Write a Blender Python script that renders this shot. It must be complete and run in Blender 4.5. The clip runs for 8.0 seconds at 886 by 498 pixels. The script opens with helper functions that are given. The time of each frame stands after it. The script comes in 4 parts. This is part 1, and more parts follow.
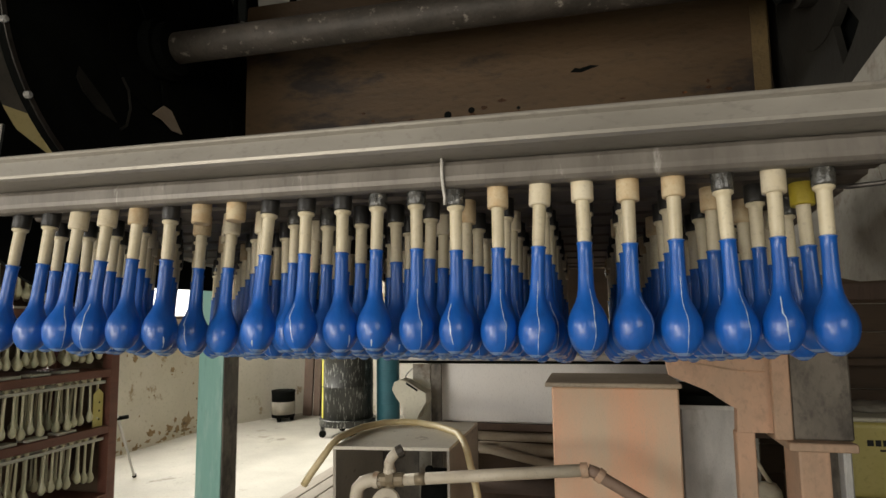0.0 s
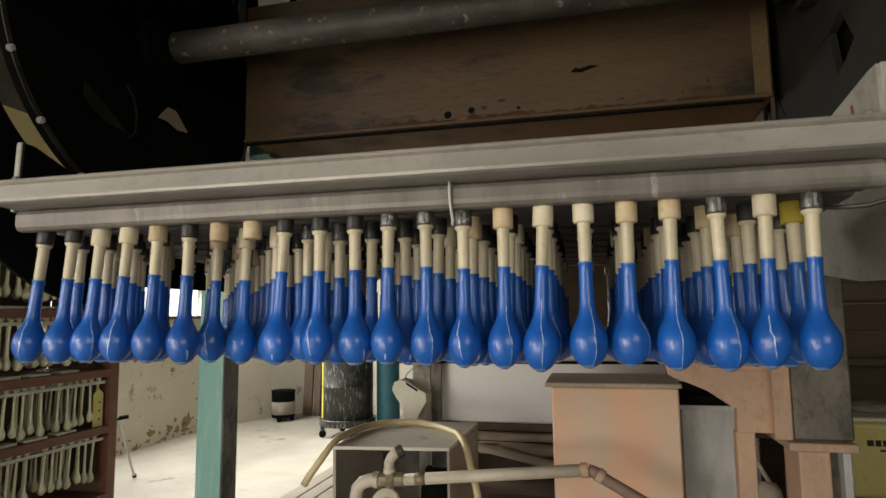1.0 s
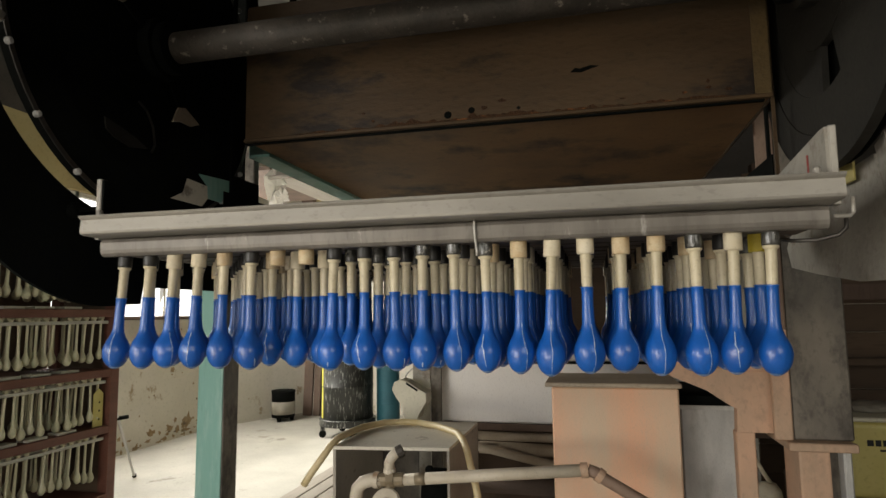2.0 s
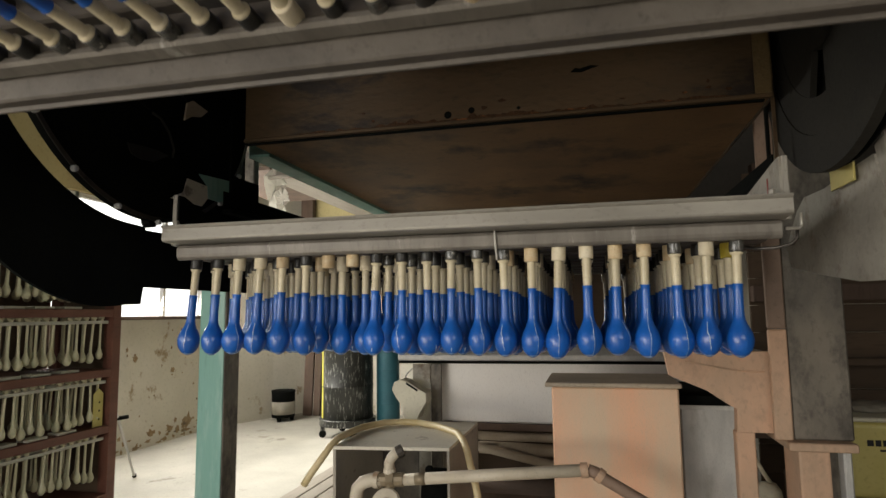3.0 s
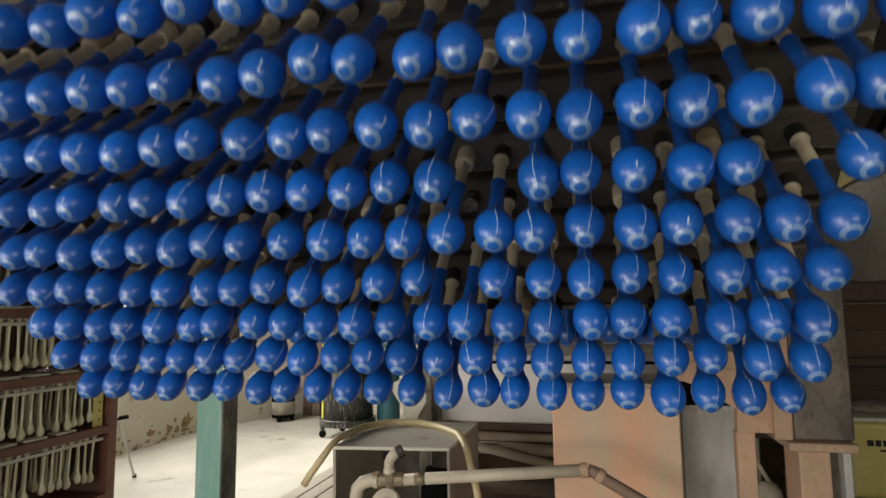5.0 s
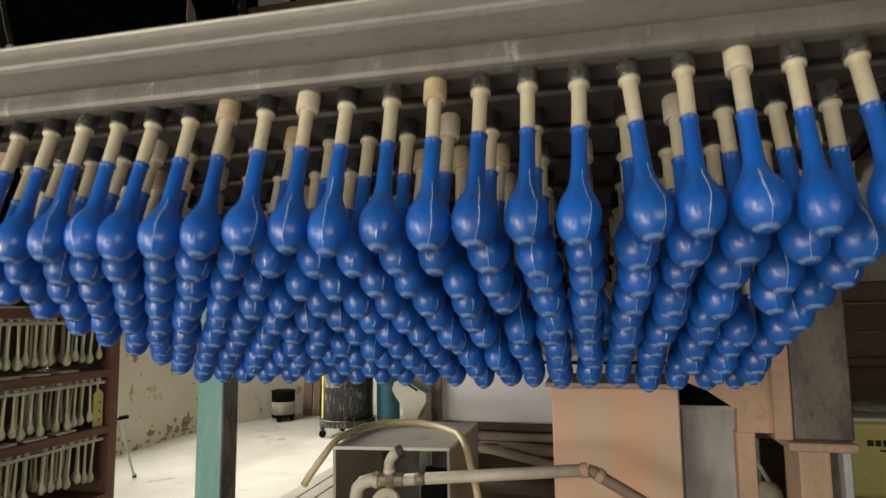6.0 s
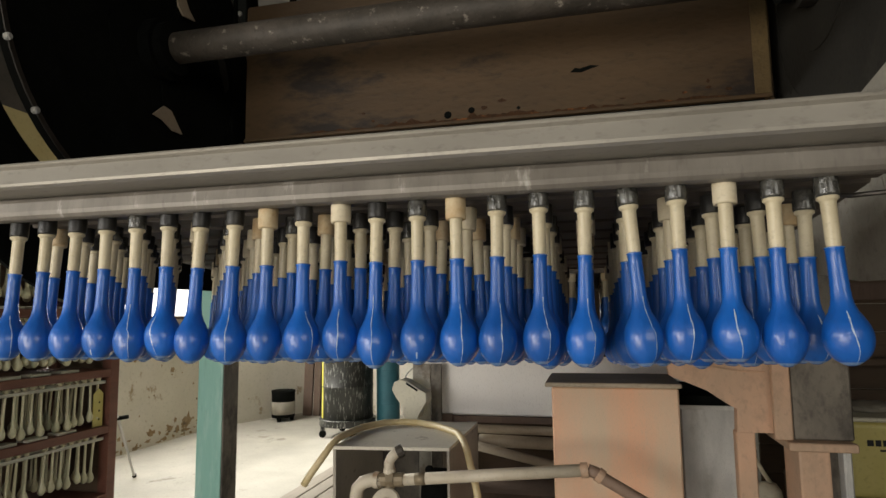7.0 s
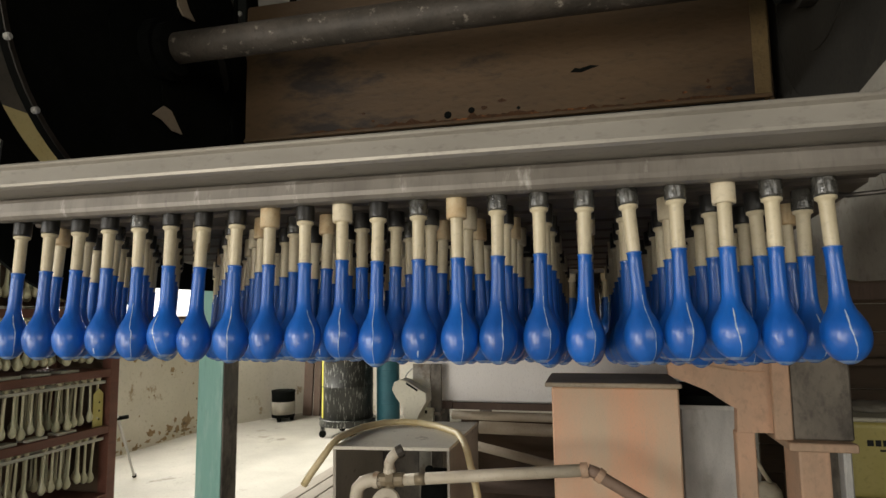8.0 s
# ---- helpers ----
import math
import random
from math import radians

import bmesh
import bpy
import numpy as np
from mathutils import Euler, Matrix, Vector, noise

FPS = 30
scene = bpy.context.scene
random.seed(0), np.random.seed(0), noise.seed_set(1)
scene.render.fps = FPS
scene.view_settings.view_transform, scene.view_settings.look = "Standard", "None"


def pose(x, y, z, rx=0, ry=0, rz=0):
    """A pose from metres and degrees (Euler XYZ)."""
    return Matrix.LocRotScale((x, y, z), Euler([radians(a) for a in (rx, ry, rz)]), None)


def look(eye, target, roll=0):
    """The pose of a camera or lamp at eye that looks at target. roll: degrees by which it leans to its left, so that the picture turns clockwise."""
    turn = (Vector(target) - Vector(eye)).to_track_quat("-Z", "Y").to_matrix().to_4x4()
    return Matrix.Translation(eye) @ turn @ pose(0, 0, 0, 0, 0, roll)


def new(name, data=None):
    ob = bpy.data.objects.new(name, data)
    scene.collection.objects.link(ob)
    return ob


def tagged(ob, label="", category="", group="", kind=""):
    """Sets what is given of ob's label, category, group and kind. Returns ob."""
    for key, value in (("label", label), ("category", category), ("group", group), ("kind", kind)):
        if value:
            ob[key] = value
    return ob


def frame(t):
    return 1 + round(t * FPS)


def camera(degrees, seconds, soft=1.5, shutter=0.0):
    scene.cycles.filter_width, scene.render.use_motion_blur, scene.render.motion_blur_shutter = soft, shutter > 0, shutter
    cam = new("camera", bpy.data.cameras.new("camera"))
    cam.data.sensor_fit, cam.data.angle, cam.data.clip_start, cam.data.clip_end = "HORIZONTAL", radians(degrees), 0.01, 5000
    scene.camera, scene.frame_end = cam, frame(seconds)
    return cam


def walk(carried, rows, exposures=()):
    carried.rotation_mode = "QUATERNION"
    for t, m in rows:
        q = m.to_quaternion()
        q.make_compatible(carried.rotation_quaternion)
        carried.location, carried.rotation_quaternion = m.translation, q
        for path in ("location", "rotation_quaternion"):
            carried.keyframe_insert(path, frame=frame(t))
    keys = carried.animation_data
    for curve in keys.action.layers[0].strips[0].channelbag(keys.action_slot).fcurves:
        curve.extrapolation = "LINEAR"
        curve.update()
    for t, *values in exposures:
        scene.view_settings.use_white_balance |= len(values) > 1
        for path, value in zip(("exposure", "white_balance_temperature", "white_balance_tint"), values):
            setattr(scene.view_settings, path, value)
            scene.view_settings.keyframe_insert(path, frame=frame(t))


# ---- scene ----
cam = camera(71.9, 8.0, soft=1.5, shutter=0.35)
EYE = 1.35
view = pose(0, 0, EYE, 0, 0, 13.45) @ pose(0, 0, 0, 96.1, 0, 0) @ pose(0, 0, 0, 0, 0, -0.8)
walk(cam, [(0.0, view), (8.0, view)])

# ---------------------------------------------------------------- light
world = bpy.data.worlds.new("world")
scene.world = world
world.use_nodes = True
wn = world.node_tree
sky = wn.nodes.new("ShaderNodeTexSky")
sky.sky_type, sky.sun_disc = "NISHITA", False
sky.sun_elevation, sky.sun_rotation = radians(42), radians(-95)
wn.links.new(sky.outputs[0], wn.nodes["Background"].inputs[0])
wn.nodes["Background"].inputs[1].default_value = 0.12

sun = new("sun", bpy.data.lights.new("sun", "SUN"))
sun.data.energy, sun.data.angle, sun.data.color = 5.0, radians(6), (1.0, 0.95, 0.86)
sun.matrix_world = look((-10, 5.6, 9.0), (0, 6.6, 0))


def area(name, eye, target, w, h, watts, colour):
    lamp = new(name, bpy.data.lights.new(name, "AREA"))
    lamp.data.shape, lamp.data.size, lamp.data.size_y = "RECTANGLE", w, h
    lamp.data.energy, lamp.data.color = watts, colour
    lamp.matrix_world = look(eye, target)
    return lamp


# Added lamp high behind the camera, lighting the guard and column.
area("high_added_daylight", (2.37, -3.1, 2.25), (0.8, 0, 1.5), 2.5, 1.5, 38, (1.0, 0.91, 0.76))
area("left_window_daylight", (-4.5, -1.0, 1.96), (0.0, 1.5, 1.75), 2.3, 1.1, 22, (1.0, 0.95, 0.86))
# Added low lamp behind the camera, brightening the lower parts.
area("low_added_daylight", (-2.5, -3.1, 0.5), (-0.4, 1.0, 0.9), 2.7, 0.92, 56, (1.0, 0.90, 0.75))
area("door_gap_daylight", (-0.8, -3.06, 1.3), (-0.3, 0, 1.2), 0.28, 2.5, 16, (1.0, 0.94, 0.84))
area("window_daylight", (-4.5, 5.25, 1.97), (0, 5.5, 0.6), 2.7, 1.1, 164, (1.0, 0.96, 0.86))
area("side_window_daylight", (-3.3, -3.1, 1.7), (-2.0, 0, 1.3), 1.6, 1.3, 74, (1.0, 0.96, 0.90))
scene.view_settings.exposure = 0.06


# ---------------------------------------------------------------- materials
def material(name, a, b, rough=0.6, metal=0.0, scale=8.0, fine=60.0, bump=0.2, stain=None, stain_at=0.62, stain_scale=3.0,
             stretch=(1, 1, 1), coat=0.0, rand=0.0, rough_b=None, spec=0.5, soft=0.07, coat_rough=0.16):
    """Two colours mixed by a broad noise, a fine grain over them, stains with a hard edge, and relief."""
    m = bpy.data.materials.new(name)
    m.use_nodes = True
    t = m.node_tree
    n, l = t.nodes, t.links
    p = n["Principled BSDF"]
    co = n.new("ShaderNodeTexCoord")
    mp = n.new("ShaderNodeMapping")
    mp.inputs["Scale"].default_value = stretch
    l.new(co.outputs["Object"], mp.inputs["Vector"])
    add = n.new("ShaderNodeVectorMath")
    add.operation = "ADD"
    inf = n.new("ShaderNodeObjectInfo")
    mul = n.new("ShaderNodeMath")
    mul.operation, mul.inputs[1].default_value = "MULTIPLY", 37.0
    l.new(inf.outputs["Random"], mul.inputs[0])
    l.new(mp.outputs[0], add.inputs[0])
    l.new(mul.outputs[0], add.inputs[1])

    def tex(s, detail=5.0, r=0.6):
        x = n.new("ShaderNodeTexNoise")
        x.inputs["Scale"].default_value, x.inputs["Detail"].default_value, x.inputs["Roughness"].default_value = s, detail, r
        l.new(add.outputs[0], x.inputs["Vector"])
        return x

    def ramp(src, lo, hi):
        x = n.new("ShaderNodeMapRange")
        x.inputs["From Min"].default_value, x.inputs["From Max"].default_value = lo, hi
        l.new(src, x.inputs["Value"])
        return x.outputs[0]

    def mix(fac, c1, c2):
        x = n.new("ShaderNodeMix")
        x.data_type = "RGBA"
        l.new(fac, x.inputs[0])
        for c, s in ((c1, x.inputs[6]), (c2, x.inputs[7])):
            if isinstance(c, tuple):
                s.default_value = (*c, 1)
            else:
                l.new(c, s)
        return x.outputs[2]

    broad, grain = tex(scale), tex(fine, 3.0)
    colour = mix(ramp(broad.outputs[0], 0.3, 0.7), a, b)
    dark = tuple(c * 0.7 for c in a)
    colour = mix(ramp(grain.outputs[0], 0.55, 0.95), colour, dark)
    if stain:
        spots = tex(stain_scale, 8.0, 0.68)
        colour = mix(ramp(spots.outputs[0], stain_at, stain_at + soft), colour, stain)
    if rand:
        hsv = n.new("ShaderNodeHueSaturation")
        l.new(ramp(inf.outputs["Random"], 0, 1), hsv.inputs["Value"])
        hsv.inputs["Value"].default_value = 1
        vr = n.new("ShaderNodeMapRange")
        vr.inputs["To Min"].default_value, vr.inputs["To Max"].default_value = 1 - rand, 1 + rand
        l.new(inf.outputs["Random"], vr.inputs["Value"])
        l.new(vr.outputs[0], hsv.inputs["Value"])
        l.new(colour, hsv.inputs["Color"])
        colour = hsv.outputs[0]
    l.new(colour, p.inputs["Base Color"])
    rr = n.new("ShaderNodeMapRange")
    rr.inputs["To Min"].default_value = rough
    rr.inputs["To Max"].default_value = rough_b if rough_b else min(1, rough + 0.18)
    l.new(broad.outputs[0], rr.inputs["Value"])
    l.new(rr.outputs[0], p.inputs["Roughness"])
    p.inputs["Metallic"].default_value = metal
    p.inputs["Specular IOR Level"].default_value = spec
    p.inputs["Coat Weight"].default_value, p.inputs["Coat Roughness"].default_value = coat, coat_rough
    if bump:
        bp = n.new("ShaderNodeBump")
        bp.inputs["Strength"].default_value, bp.inputs["Distance"].default_value = bump, 0.01
        l.new(grain.outputs[0], bp.inputs["Height"])
        l.new(bp.outputs[0], p.inputs["Normal"])
    return m


# Latex runs and wet tips, with their highlights put into the pale colour.
RUNGLINT = material("wet_run_with_glint", (0.34, 0.47, 0.66), (0.60, 0.66, 0.72), 0.15, scale=60, fine=150, bump=0.05, coat=0.6)
TIPSHEEN = material("milky_tip_sheen", (0.10, 0.22, 0.48), (0.24, 0.36, 0.58), 0.2, scale=90, fine=150, bump=0.15, coat=0.8)
LATEX = material("blue_latex", (0.0010, 0.088, 0.42), (0.0020, 0.117, 0.51), 0.45, scale=14, fine=55, bump=0.2, stretch=(1, 1, 0.3), coat=1.0, coat_rough=0.25, rand=0.14, spec=0.35)
CERAMIC = material("cream_ceramic", (0.55, 0.475, 0.315), (0.66, 0.585, 0.42), 0.28, scale=20, fine=120, bump=0.05, rand=0.10)
RUBBER = material("black_rubber", (0.012, 0.012, 0.012), (0.03, 0.028, 0.025), 0.3, scale=30, fine=150, bump=0.1)
TAN = material("tan_rubber", (0.52, 0.36, 0.19), (0.62, 0.52, 0.34), 0.5, scale=45, fine=150, bump=0.1, rand=0.15)
CREAM = material("cream_rubber", (0.62, 0.53, 0.36), (0.70, 0.63, 0.48), 0.5, scale=30, fine=150, bump=0.1, rand=0.1)
YELLOW = material("yellow_rubber", (0.45, 0.34, 0.02), (0.52, 0.42, 0.05), 0.45, scale=30, fine=150, bump=0.1)
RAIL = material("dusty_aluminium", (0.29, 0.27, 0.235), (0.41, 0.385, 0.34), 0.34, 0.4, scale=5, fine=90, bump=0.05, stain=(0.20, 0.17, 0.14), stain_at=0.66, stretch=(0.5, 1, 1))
# Darker rail colour for the back edge, holding the shade of its downward tilt.
SHADEDRAIL = material("shaded_brown_rail", (0.065, 0.055, 0.046), (0.125, 0.108, 0.09), 0.5, 0.15, scale=6, fine=70, bump=0.12, stain=(0.22, 0.20, 0.17), stain_at=0.64, stain_scale=7)
# Latex-filmed rail; the pale blotches are wet reflections painted into the colour.
LOWRAIL = material("latex_stained_glint_rail", (0.13, 0.115, 0.098), (0.22, 0.20, 0.172), 0.35, 0.2, scale=9, fine=60, bump=0.08, stain=(0.46, 0.44, 0.40), stain_at=0.61, stain_scale=14, stretch=(1.5, 1, 0.4), soft=0.12)
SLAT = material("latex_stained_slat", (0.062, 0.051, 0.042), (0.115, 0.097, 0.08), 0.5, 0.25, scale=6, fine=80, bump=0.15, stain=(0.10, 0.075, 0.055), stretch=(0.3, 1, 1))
RUST = material("rusty_painted_steel", (0.048, 0.028, 0.011), (0.118, 0.070, 0.030), 0.55, 0.0, scale=2.4, fine=70, bump=0.2, stain=(0.016, 0.010, 0.006), stain_at=0.53, stain_scale=2.6, stretch=(0.35, 1, 1))
SHEET = material("brown_stained_sheet", (0.15, 0.080, 0.030), (0.27, 0.155, 0.062), 0.55, 0.0, scale=2.6, fine=50, bump=0.15, stain=(0.030, 0.018, 0.010), stain_at=0.50, stain_scale=2.2, soft=0.16)
BLACK = material("black_painted_steel", (0.004, 0.0045, 0.004), (0.008, 0.009, 0.008), 0.8, 0.0, scale=4, fine=60, bump=0.1, spec=0.06)
WHEELGREY = material("greasy_dark_steel", (0.013, 0.012, 0.010), (0.030, 0.028, 0.023), 0.6, 0.0, scale=4, fine=60, bump=0.15, spec=0.2)
PIPE = material("grey_pipe", (0.042, 0.036, 0.029), (0.10, 0.085, 0.07), 0.5, 0.15, scale=9, fine=70, bump=0.3, stain=(0.28, 0.25, 0.21), stain_at=0.60, stain_scale=26)
GREYGUARD = material("grey_galvanised", (0.25, 0.235, 0.20), (0.42, 0.395, 0.345), 0.6, 0.05, scale=5, fine=50, bump=0.25, stain=(0.15, 0.105, 0.07), stain_at=0.54, stain_scale=7, soft=0.14)
GREEN = material("pale_green_paint", (0.20, 0.43, 0.37), (0.29, 0.53, 0.46), 0.35, scale=6, fine=40, bump=0.25, stain=(0.46, 0.61, 0.55), stain_at=0.53, stain_scale=6, stretch=(1, 1, 0.16), soft=0.2)
WALL = material("peeling_cream_wall", (0.55, 0.52, 0.44), (0.66, 0.62, 0.54), 0.8, scale=1.3, fine=30, bump=0.2, stain=(0.33, 0.25, 0.15), stain_at=0.615, stain_scale=3.2)
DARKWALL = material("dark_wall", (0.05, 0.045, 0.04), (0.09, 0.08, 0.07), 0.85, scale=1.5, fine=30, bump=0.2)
FLOOR = material("worn_concrete", (0.33, 0.315, 0.275), (0.46, 0.44, 0.385), 0.6, scale=1.6, fine=45, bump=0.12, stain=(0.22, 0.20, 0.165), stain_at=0.59, stain_scale=2.4)
WOOD = material("red_brown_wood", (0.12, 0.045, 0.030), (0.19, 0.075, 0.048), 0.5, scale=5, fine=60, bump=0.2, stretch=(1, 0.2, 1))
CLEAR = material("grey_plastic_strip", (0.45, 0.43, 0.36), (0.55, 0.52, 0.45), 0.25, scale=20, fine=80, bump=0.1)
PINK = material("pink_stained_steel", (0.62, 0.50, 0.36), (0.80, 0.42, 0.255), 0.38, 0.0, scale=2.2, fine=240, bump=0.02, stain=(0.48, 0.46, 0.38), stain_at=0.56, stain_scale=1.9, stretch=(1.9, 1, 0.55), soft=0.22)
CAP = material("weathered_lid", (0.34, 0.275, 0.20), (0.46, 0.385, 0.295), 0.55, scale=5, fine=60, bump=0.2)
ZINC = material("dull_zinc_sheet", (0.36, 0.36, 0.35), (0.62, 0.61, 0.58), 0.4, 0.15, scale=5, fine=200, bump=0.04, stain=(0.27, 0.25, 0.22), stain_at=0.58, stain_scale=4, soft=0.2, stretch=(1.6, 1, 0.6))
TANK = material("bare_steel_tank", (0.76, 0.73, 0.70), (0.84, 0.82, 0.79), 0.36, 0.05, scale=1.6, fine=220, bump=0.03, stain=(0.62, 0.59, 0.55), stain_at=0.66, stain_scale=2.2, stretch=(1, 1, 0.3))
PVC = material("dirty_pvc", (0.54, 0.47, 0.36), (0.66, 0.59, 0.47), 0.4, scale=10, fine=80, bump=0.1, stain=(0.36, 0.24, 0.15), stain_at=0.63, stain_scale=9)
BROWNPIPE = material("brown_pipe", (0.20, 0.13, 0.09), (0.28, 0.19, 0.14), 0.5, scale=8, fine=80, bump=0.1)
HOSE = material("yellow_hose", (0.66, 0.52, 0.26), (0.76, 0.64, 0.40), 0.35, scale=12, fine=90, bump=0.05)
DRUMMAT = material("tarred_drum", (0.009, 0.010, 0.008), (0.02, 0.021, 0.018), 0.35, scale=6, fine=50, bump=0.2, stain=(0.36, 0.36, 0.335), stain_at=0.565, stain_scale=72, stretch=(1, 1, 0.11))
DRUMYELLOW = material("yellow_paint", (0.55, 0.50, 0.05), (0.62, 0.58, 0.12), 0.5, scale=6, fine=50, bump=0.1)
BLUEPAINT = material("teal_paint", (0.018, 0.095, 0.13), (0.03, 0.13, 0.17), 0.4, scale=5, fine=50, bump=0.08)
JUG = material("cream_plastic", (0.62, 0.59, 0.46), (0.70, 0.67, 0.54), 0.35, scale=8, fine=60, bump=0.05)
OLD = material("dark_timber", (0.09, 0.06, 0.045), (0.15, 0.10, 0.075), 0.7, scale=5, fine=50, bump=0.3, stretch=(1, 1, 0.2))
WEATHER = material("pinkish_weathered_steel", (0.40, 0.295, 0.205), (0.60, 0.365, 0.24), 0.5, scale=4, fine=60, bump=0.2, stain=(0.26, 0.195, 0.135), stain_at=0.52, stain_scale=6, soft=0.25, stretch=(1, 1, 0.6))
DIRTYCOL = material("oily_grey_steel", (0.085, 0.074, 0.062), (0.23, 0.20, 0.16), 0.45, 0.1, scale=4, fine=60, bump=0.25, stain=(0.04, 0.034, 0.028), stain_at=0.45, stain_scale=9, soft=0.2, stretch=(1, 1, 0.6))
CONTAINER = material("yellow_plastic", (0.54, 0.46, 0.13), (0.62, 0.54, 0.20), 0.35, scale=5, fine=60, bump=0.05)
INK = material("black_ink", (0.01, 0.01, 0.01), (0.015, 0.015, 0.015), 0.6, bump=0)
REDINK = material("red_paint", (0.26, 0.05, 0.045), (0.33, 0.08, 0.07), 0.6, bump=0.05)
CHAIN = material("greasy_steel", (0.05, 0.045, 0.04), (0.12, 0.11, 0.10), 0.35, 0.7, scale=9, fine=90, bump=0.1)
SMOKE = material("smoky_vinyl", (0.02, 0.02, 0.018), (0.09, 0.088, 0.078), 0.10, scale=70, fine=120, bump=0.35, coat=0.9, stain=(0.45, 0.43, 0.38), stain_at=0.62, stain_scale=60)
OCHRE = material("ochre_wall_paint", (0.50, 0.42, 0.20), (0.58, 0.50, 0.27), 0.8, scale=1.3, fine=30, bump=0.15)
FILM = material("dusty_torn_film", (0.50, 0.48, 0.43), (0.62, 0.60, 0.55), 0.5, scale=6, fine=40, bump=0.4)
PLANK = material("grey_weathered_plank", (0.24, 0.215, 0.18), (0.33, 0.30, 0.255), 0.75, scale=4, fine=50, bump=0.3, stretch=(1, 0.15, 1), rand=0.15)
BROWNPLANK = material("brown_plank", (0.085, 0.058, 0.038), (0.14, 0.095, 0.062), 0.75, scale=4, fine=50, bump=0.3, stretch=(0.15, 1, 1), rand=0.2)
LABEL = material("dirty_white_label", (0.20, 0.18, 0.145), (0.30, 0.275, 0.225), 0.6, scale=9, fine=60, bump=0.05)
WHITEFRAME = material("white_window_paint", (0.62, 0.61, 0.56), (0.72, 0.71, 0.66), 0.5, scale=6, fine=60, bump=0.1)
# Stained sheet whose pale base colour stands in for strong light.
LITSHEET = material("sheet_pale_as_lit", (0.68, 0.63, 0.52), (0.78, 0.73, 0.62), 0.7, scale=4, fine=60, bump=0.1, stain=(0.33, 0.28, 0.22), stain_at=0.60, stain_scale=9)
PLASTER = material("bare_brown_plaster", (0.27, 0.18, 0.09), (0.38, 0.28, 0.17), 0.9, scale=14, fine=60, bump=0.5, stain=(0.12, 0.09, 0.06), stain_at=0.56, stain_scale=12)
EDGERUST = material("yellow_rusted_edge", (0.085, 0.056, 0.022), (0.14, 0.092, 0.034), 0.6, scale=6, fine=60, bump=0.3, stain=(0.07, 0.035, 0.012), stain_at=0.58, stain_scale=9)
CRUST = material("dark_rust_crust", (0.035, 0.016, 0.006), (0.085, 0.035, 0.010), 0.85, scale=22, fine=110, bump=0.5, stain=(0.21, 0.075, 0.018), stain_at=0.57, stain_scale=16)
HOODMAT = material("brown_grey_sheet", (0.36, 0.325, 0.275), (0.48, 0.44, 0.375), 0.5, 0.15, scale=3, fine=60, bump=0.15, stain=(0.16, 0.13, 0.10), stain_at=0.63, stain_scale=6)
SPARE = material("aged_cream_former", (0.54, 0.50, 0.33), (0.68, 0.64, 0.45), 0.22, scale=9, fine=80, bump=0.05)
BRASS = material("worn_brass", (0.22, 0.175, 0.11), (0.31, 0.25, 0.165), 0.45, 0.3, scale=12, fine=90, bump=0.1)


# ---------------------------------------------------------------- building tools
def mesh_of(bm, name, mat, smooth=False):
    me = bpy.data.meshes.new(name)
    bmesh.ops.recalc_face_normals(bm, faces=bm.faces)
    bm.to_mesh(me)
    bm.free()
    me.materials.append(mat)
    if smooth:
        for f in me.polygons:
            f.use_smooth = True
    return me


def part(name, bm, mat, parent, label="", at=None, smooth=False):
    ob = new(name, bm if isinstance(bm, bpy.types.Mesh) else mesh_of(bm, name, mat, smooth))
    ob.parent = parent
    if at is not None:
        ob.matrix_basis = at
    if label:
        tagged(ob, label)
    return ob


def thing(name, label, category, at=None, group="", kind=""):
    ob = new(name)
    ob.empty_display_size = 0.05
    if at is not None:
        ob.matrix_basis = at
    return tagged(ob, label, category, group, kind)


def solid(name, bm, mat, label, category, group="", kind="", smooth=False, at=None):
    ob = new(name, mesh_of(bm, name, mat, smooth))
    if at is not None:
        ob.matrix_basis = at
    return tagged(ob, label, category, group, kind)


def box(x0, x1, y0, y1, z0, z1, bevel=0.0, bm=None, seg=1):
    out = bm or bmesh.new()
    one = bmesh.new()
    vs = [one.verts.new((x, y, z)) for x in (x0, x1) for y in (y0, y1) for z in (z0, z1)]
    for q in ((0, 1, 3, 2), (4, 6, 7, 5), (0, 4, 5, 1), (2, 3, 7, 6), (0, 2, 6, 4), (1, 5, 7, 3)):
        one.faces.new([vs[i] for i in q])
    if bevel:
        bmesh.ops.bevel(one, geom=one.edges[:], offset=bevel, segments=seg, affect="EDGES", profile=0.6)
    return join(out, one)


def join(out, one):
    me = bpy.data.meshes.new("tmp")
    one.to_mesh(me)
    one.free()
    out.from_mesh(me)
    bpy.data.meshes.remove(me)
    return out


def lathe(profile, n=20, bm=None, m=None):
    """Turns (radius, z) rows round the z axis; the ends close on the axis."""
    out = bm or bmesh.new()
    m = m or Matrix()
    rings = []
    for r, z in profile:
        rings.append([out.verts.new(m @ Vector((r * math.cos(2 * math.pi * i / n), r * math.sin(2 * math.pi * i / n), z))) for i in range(n)])
    for a, b in zip(rings, rings[1:]):
        for i in range(n):
            out.faces.new((a[i], a[(i + 1) % n], b[(i + 1) % n], b[i]))
    out.faces.new(rings[0])
    out.faces.new(rings[-1])
    return out


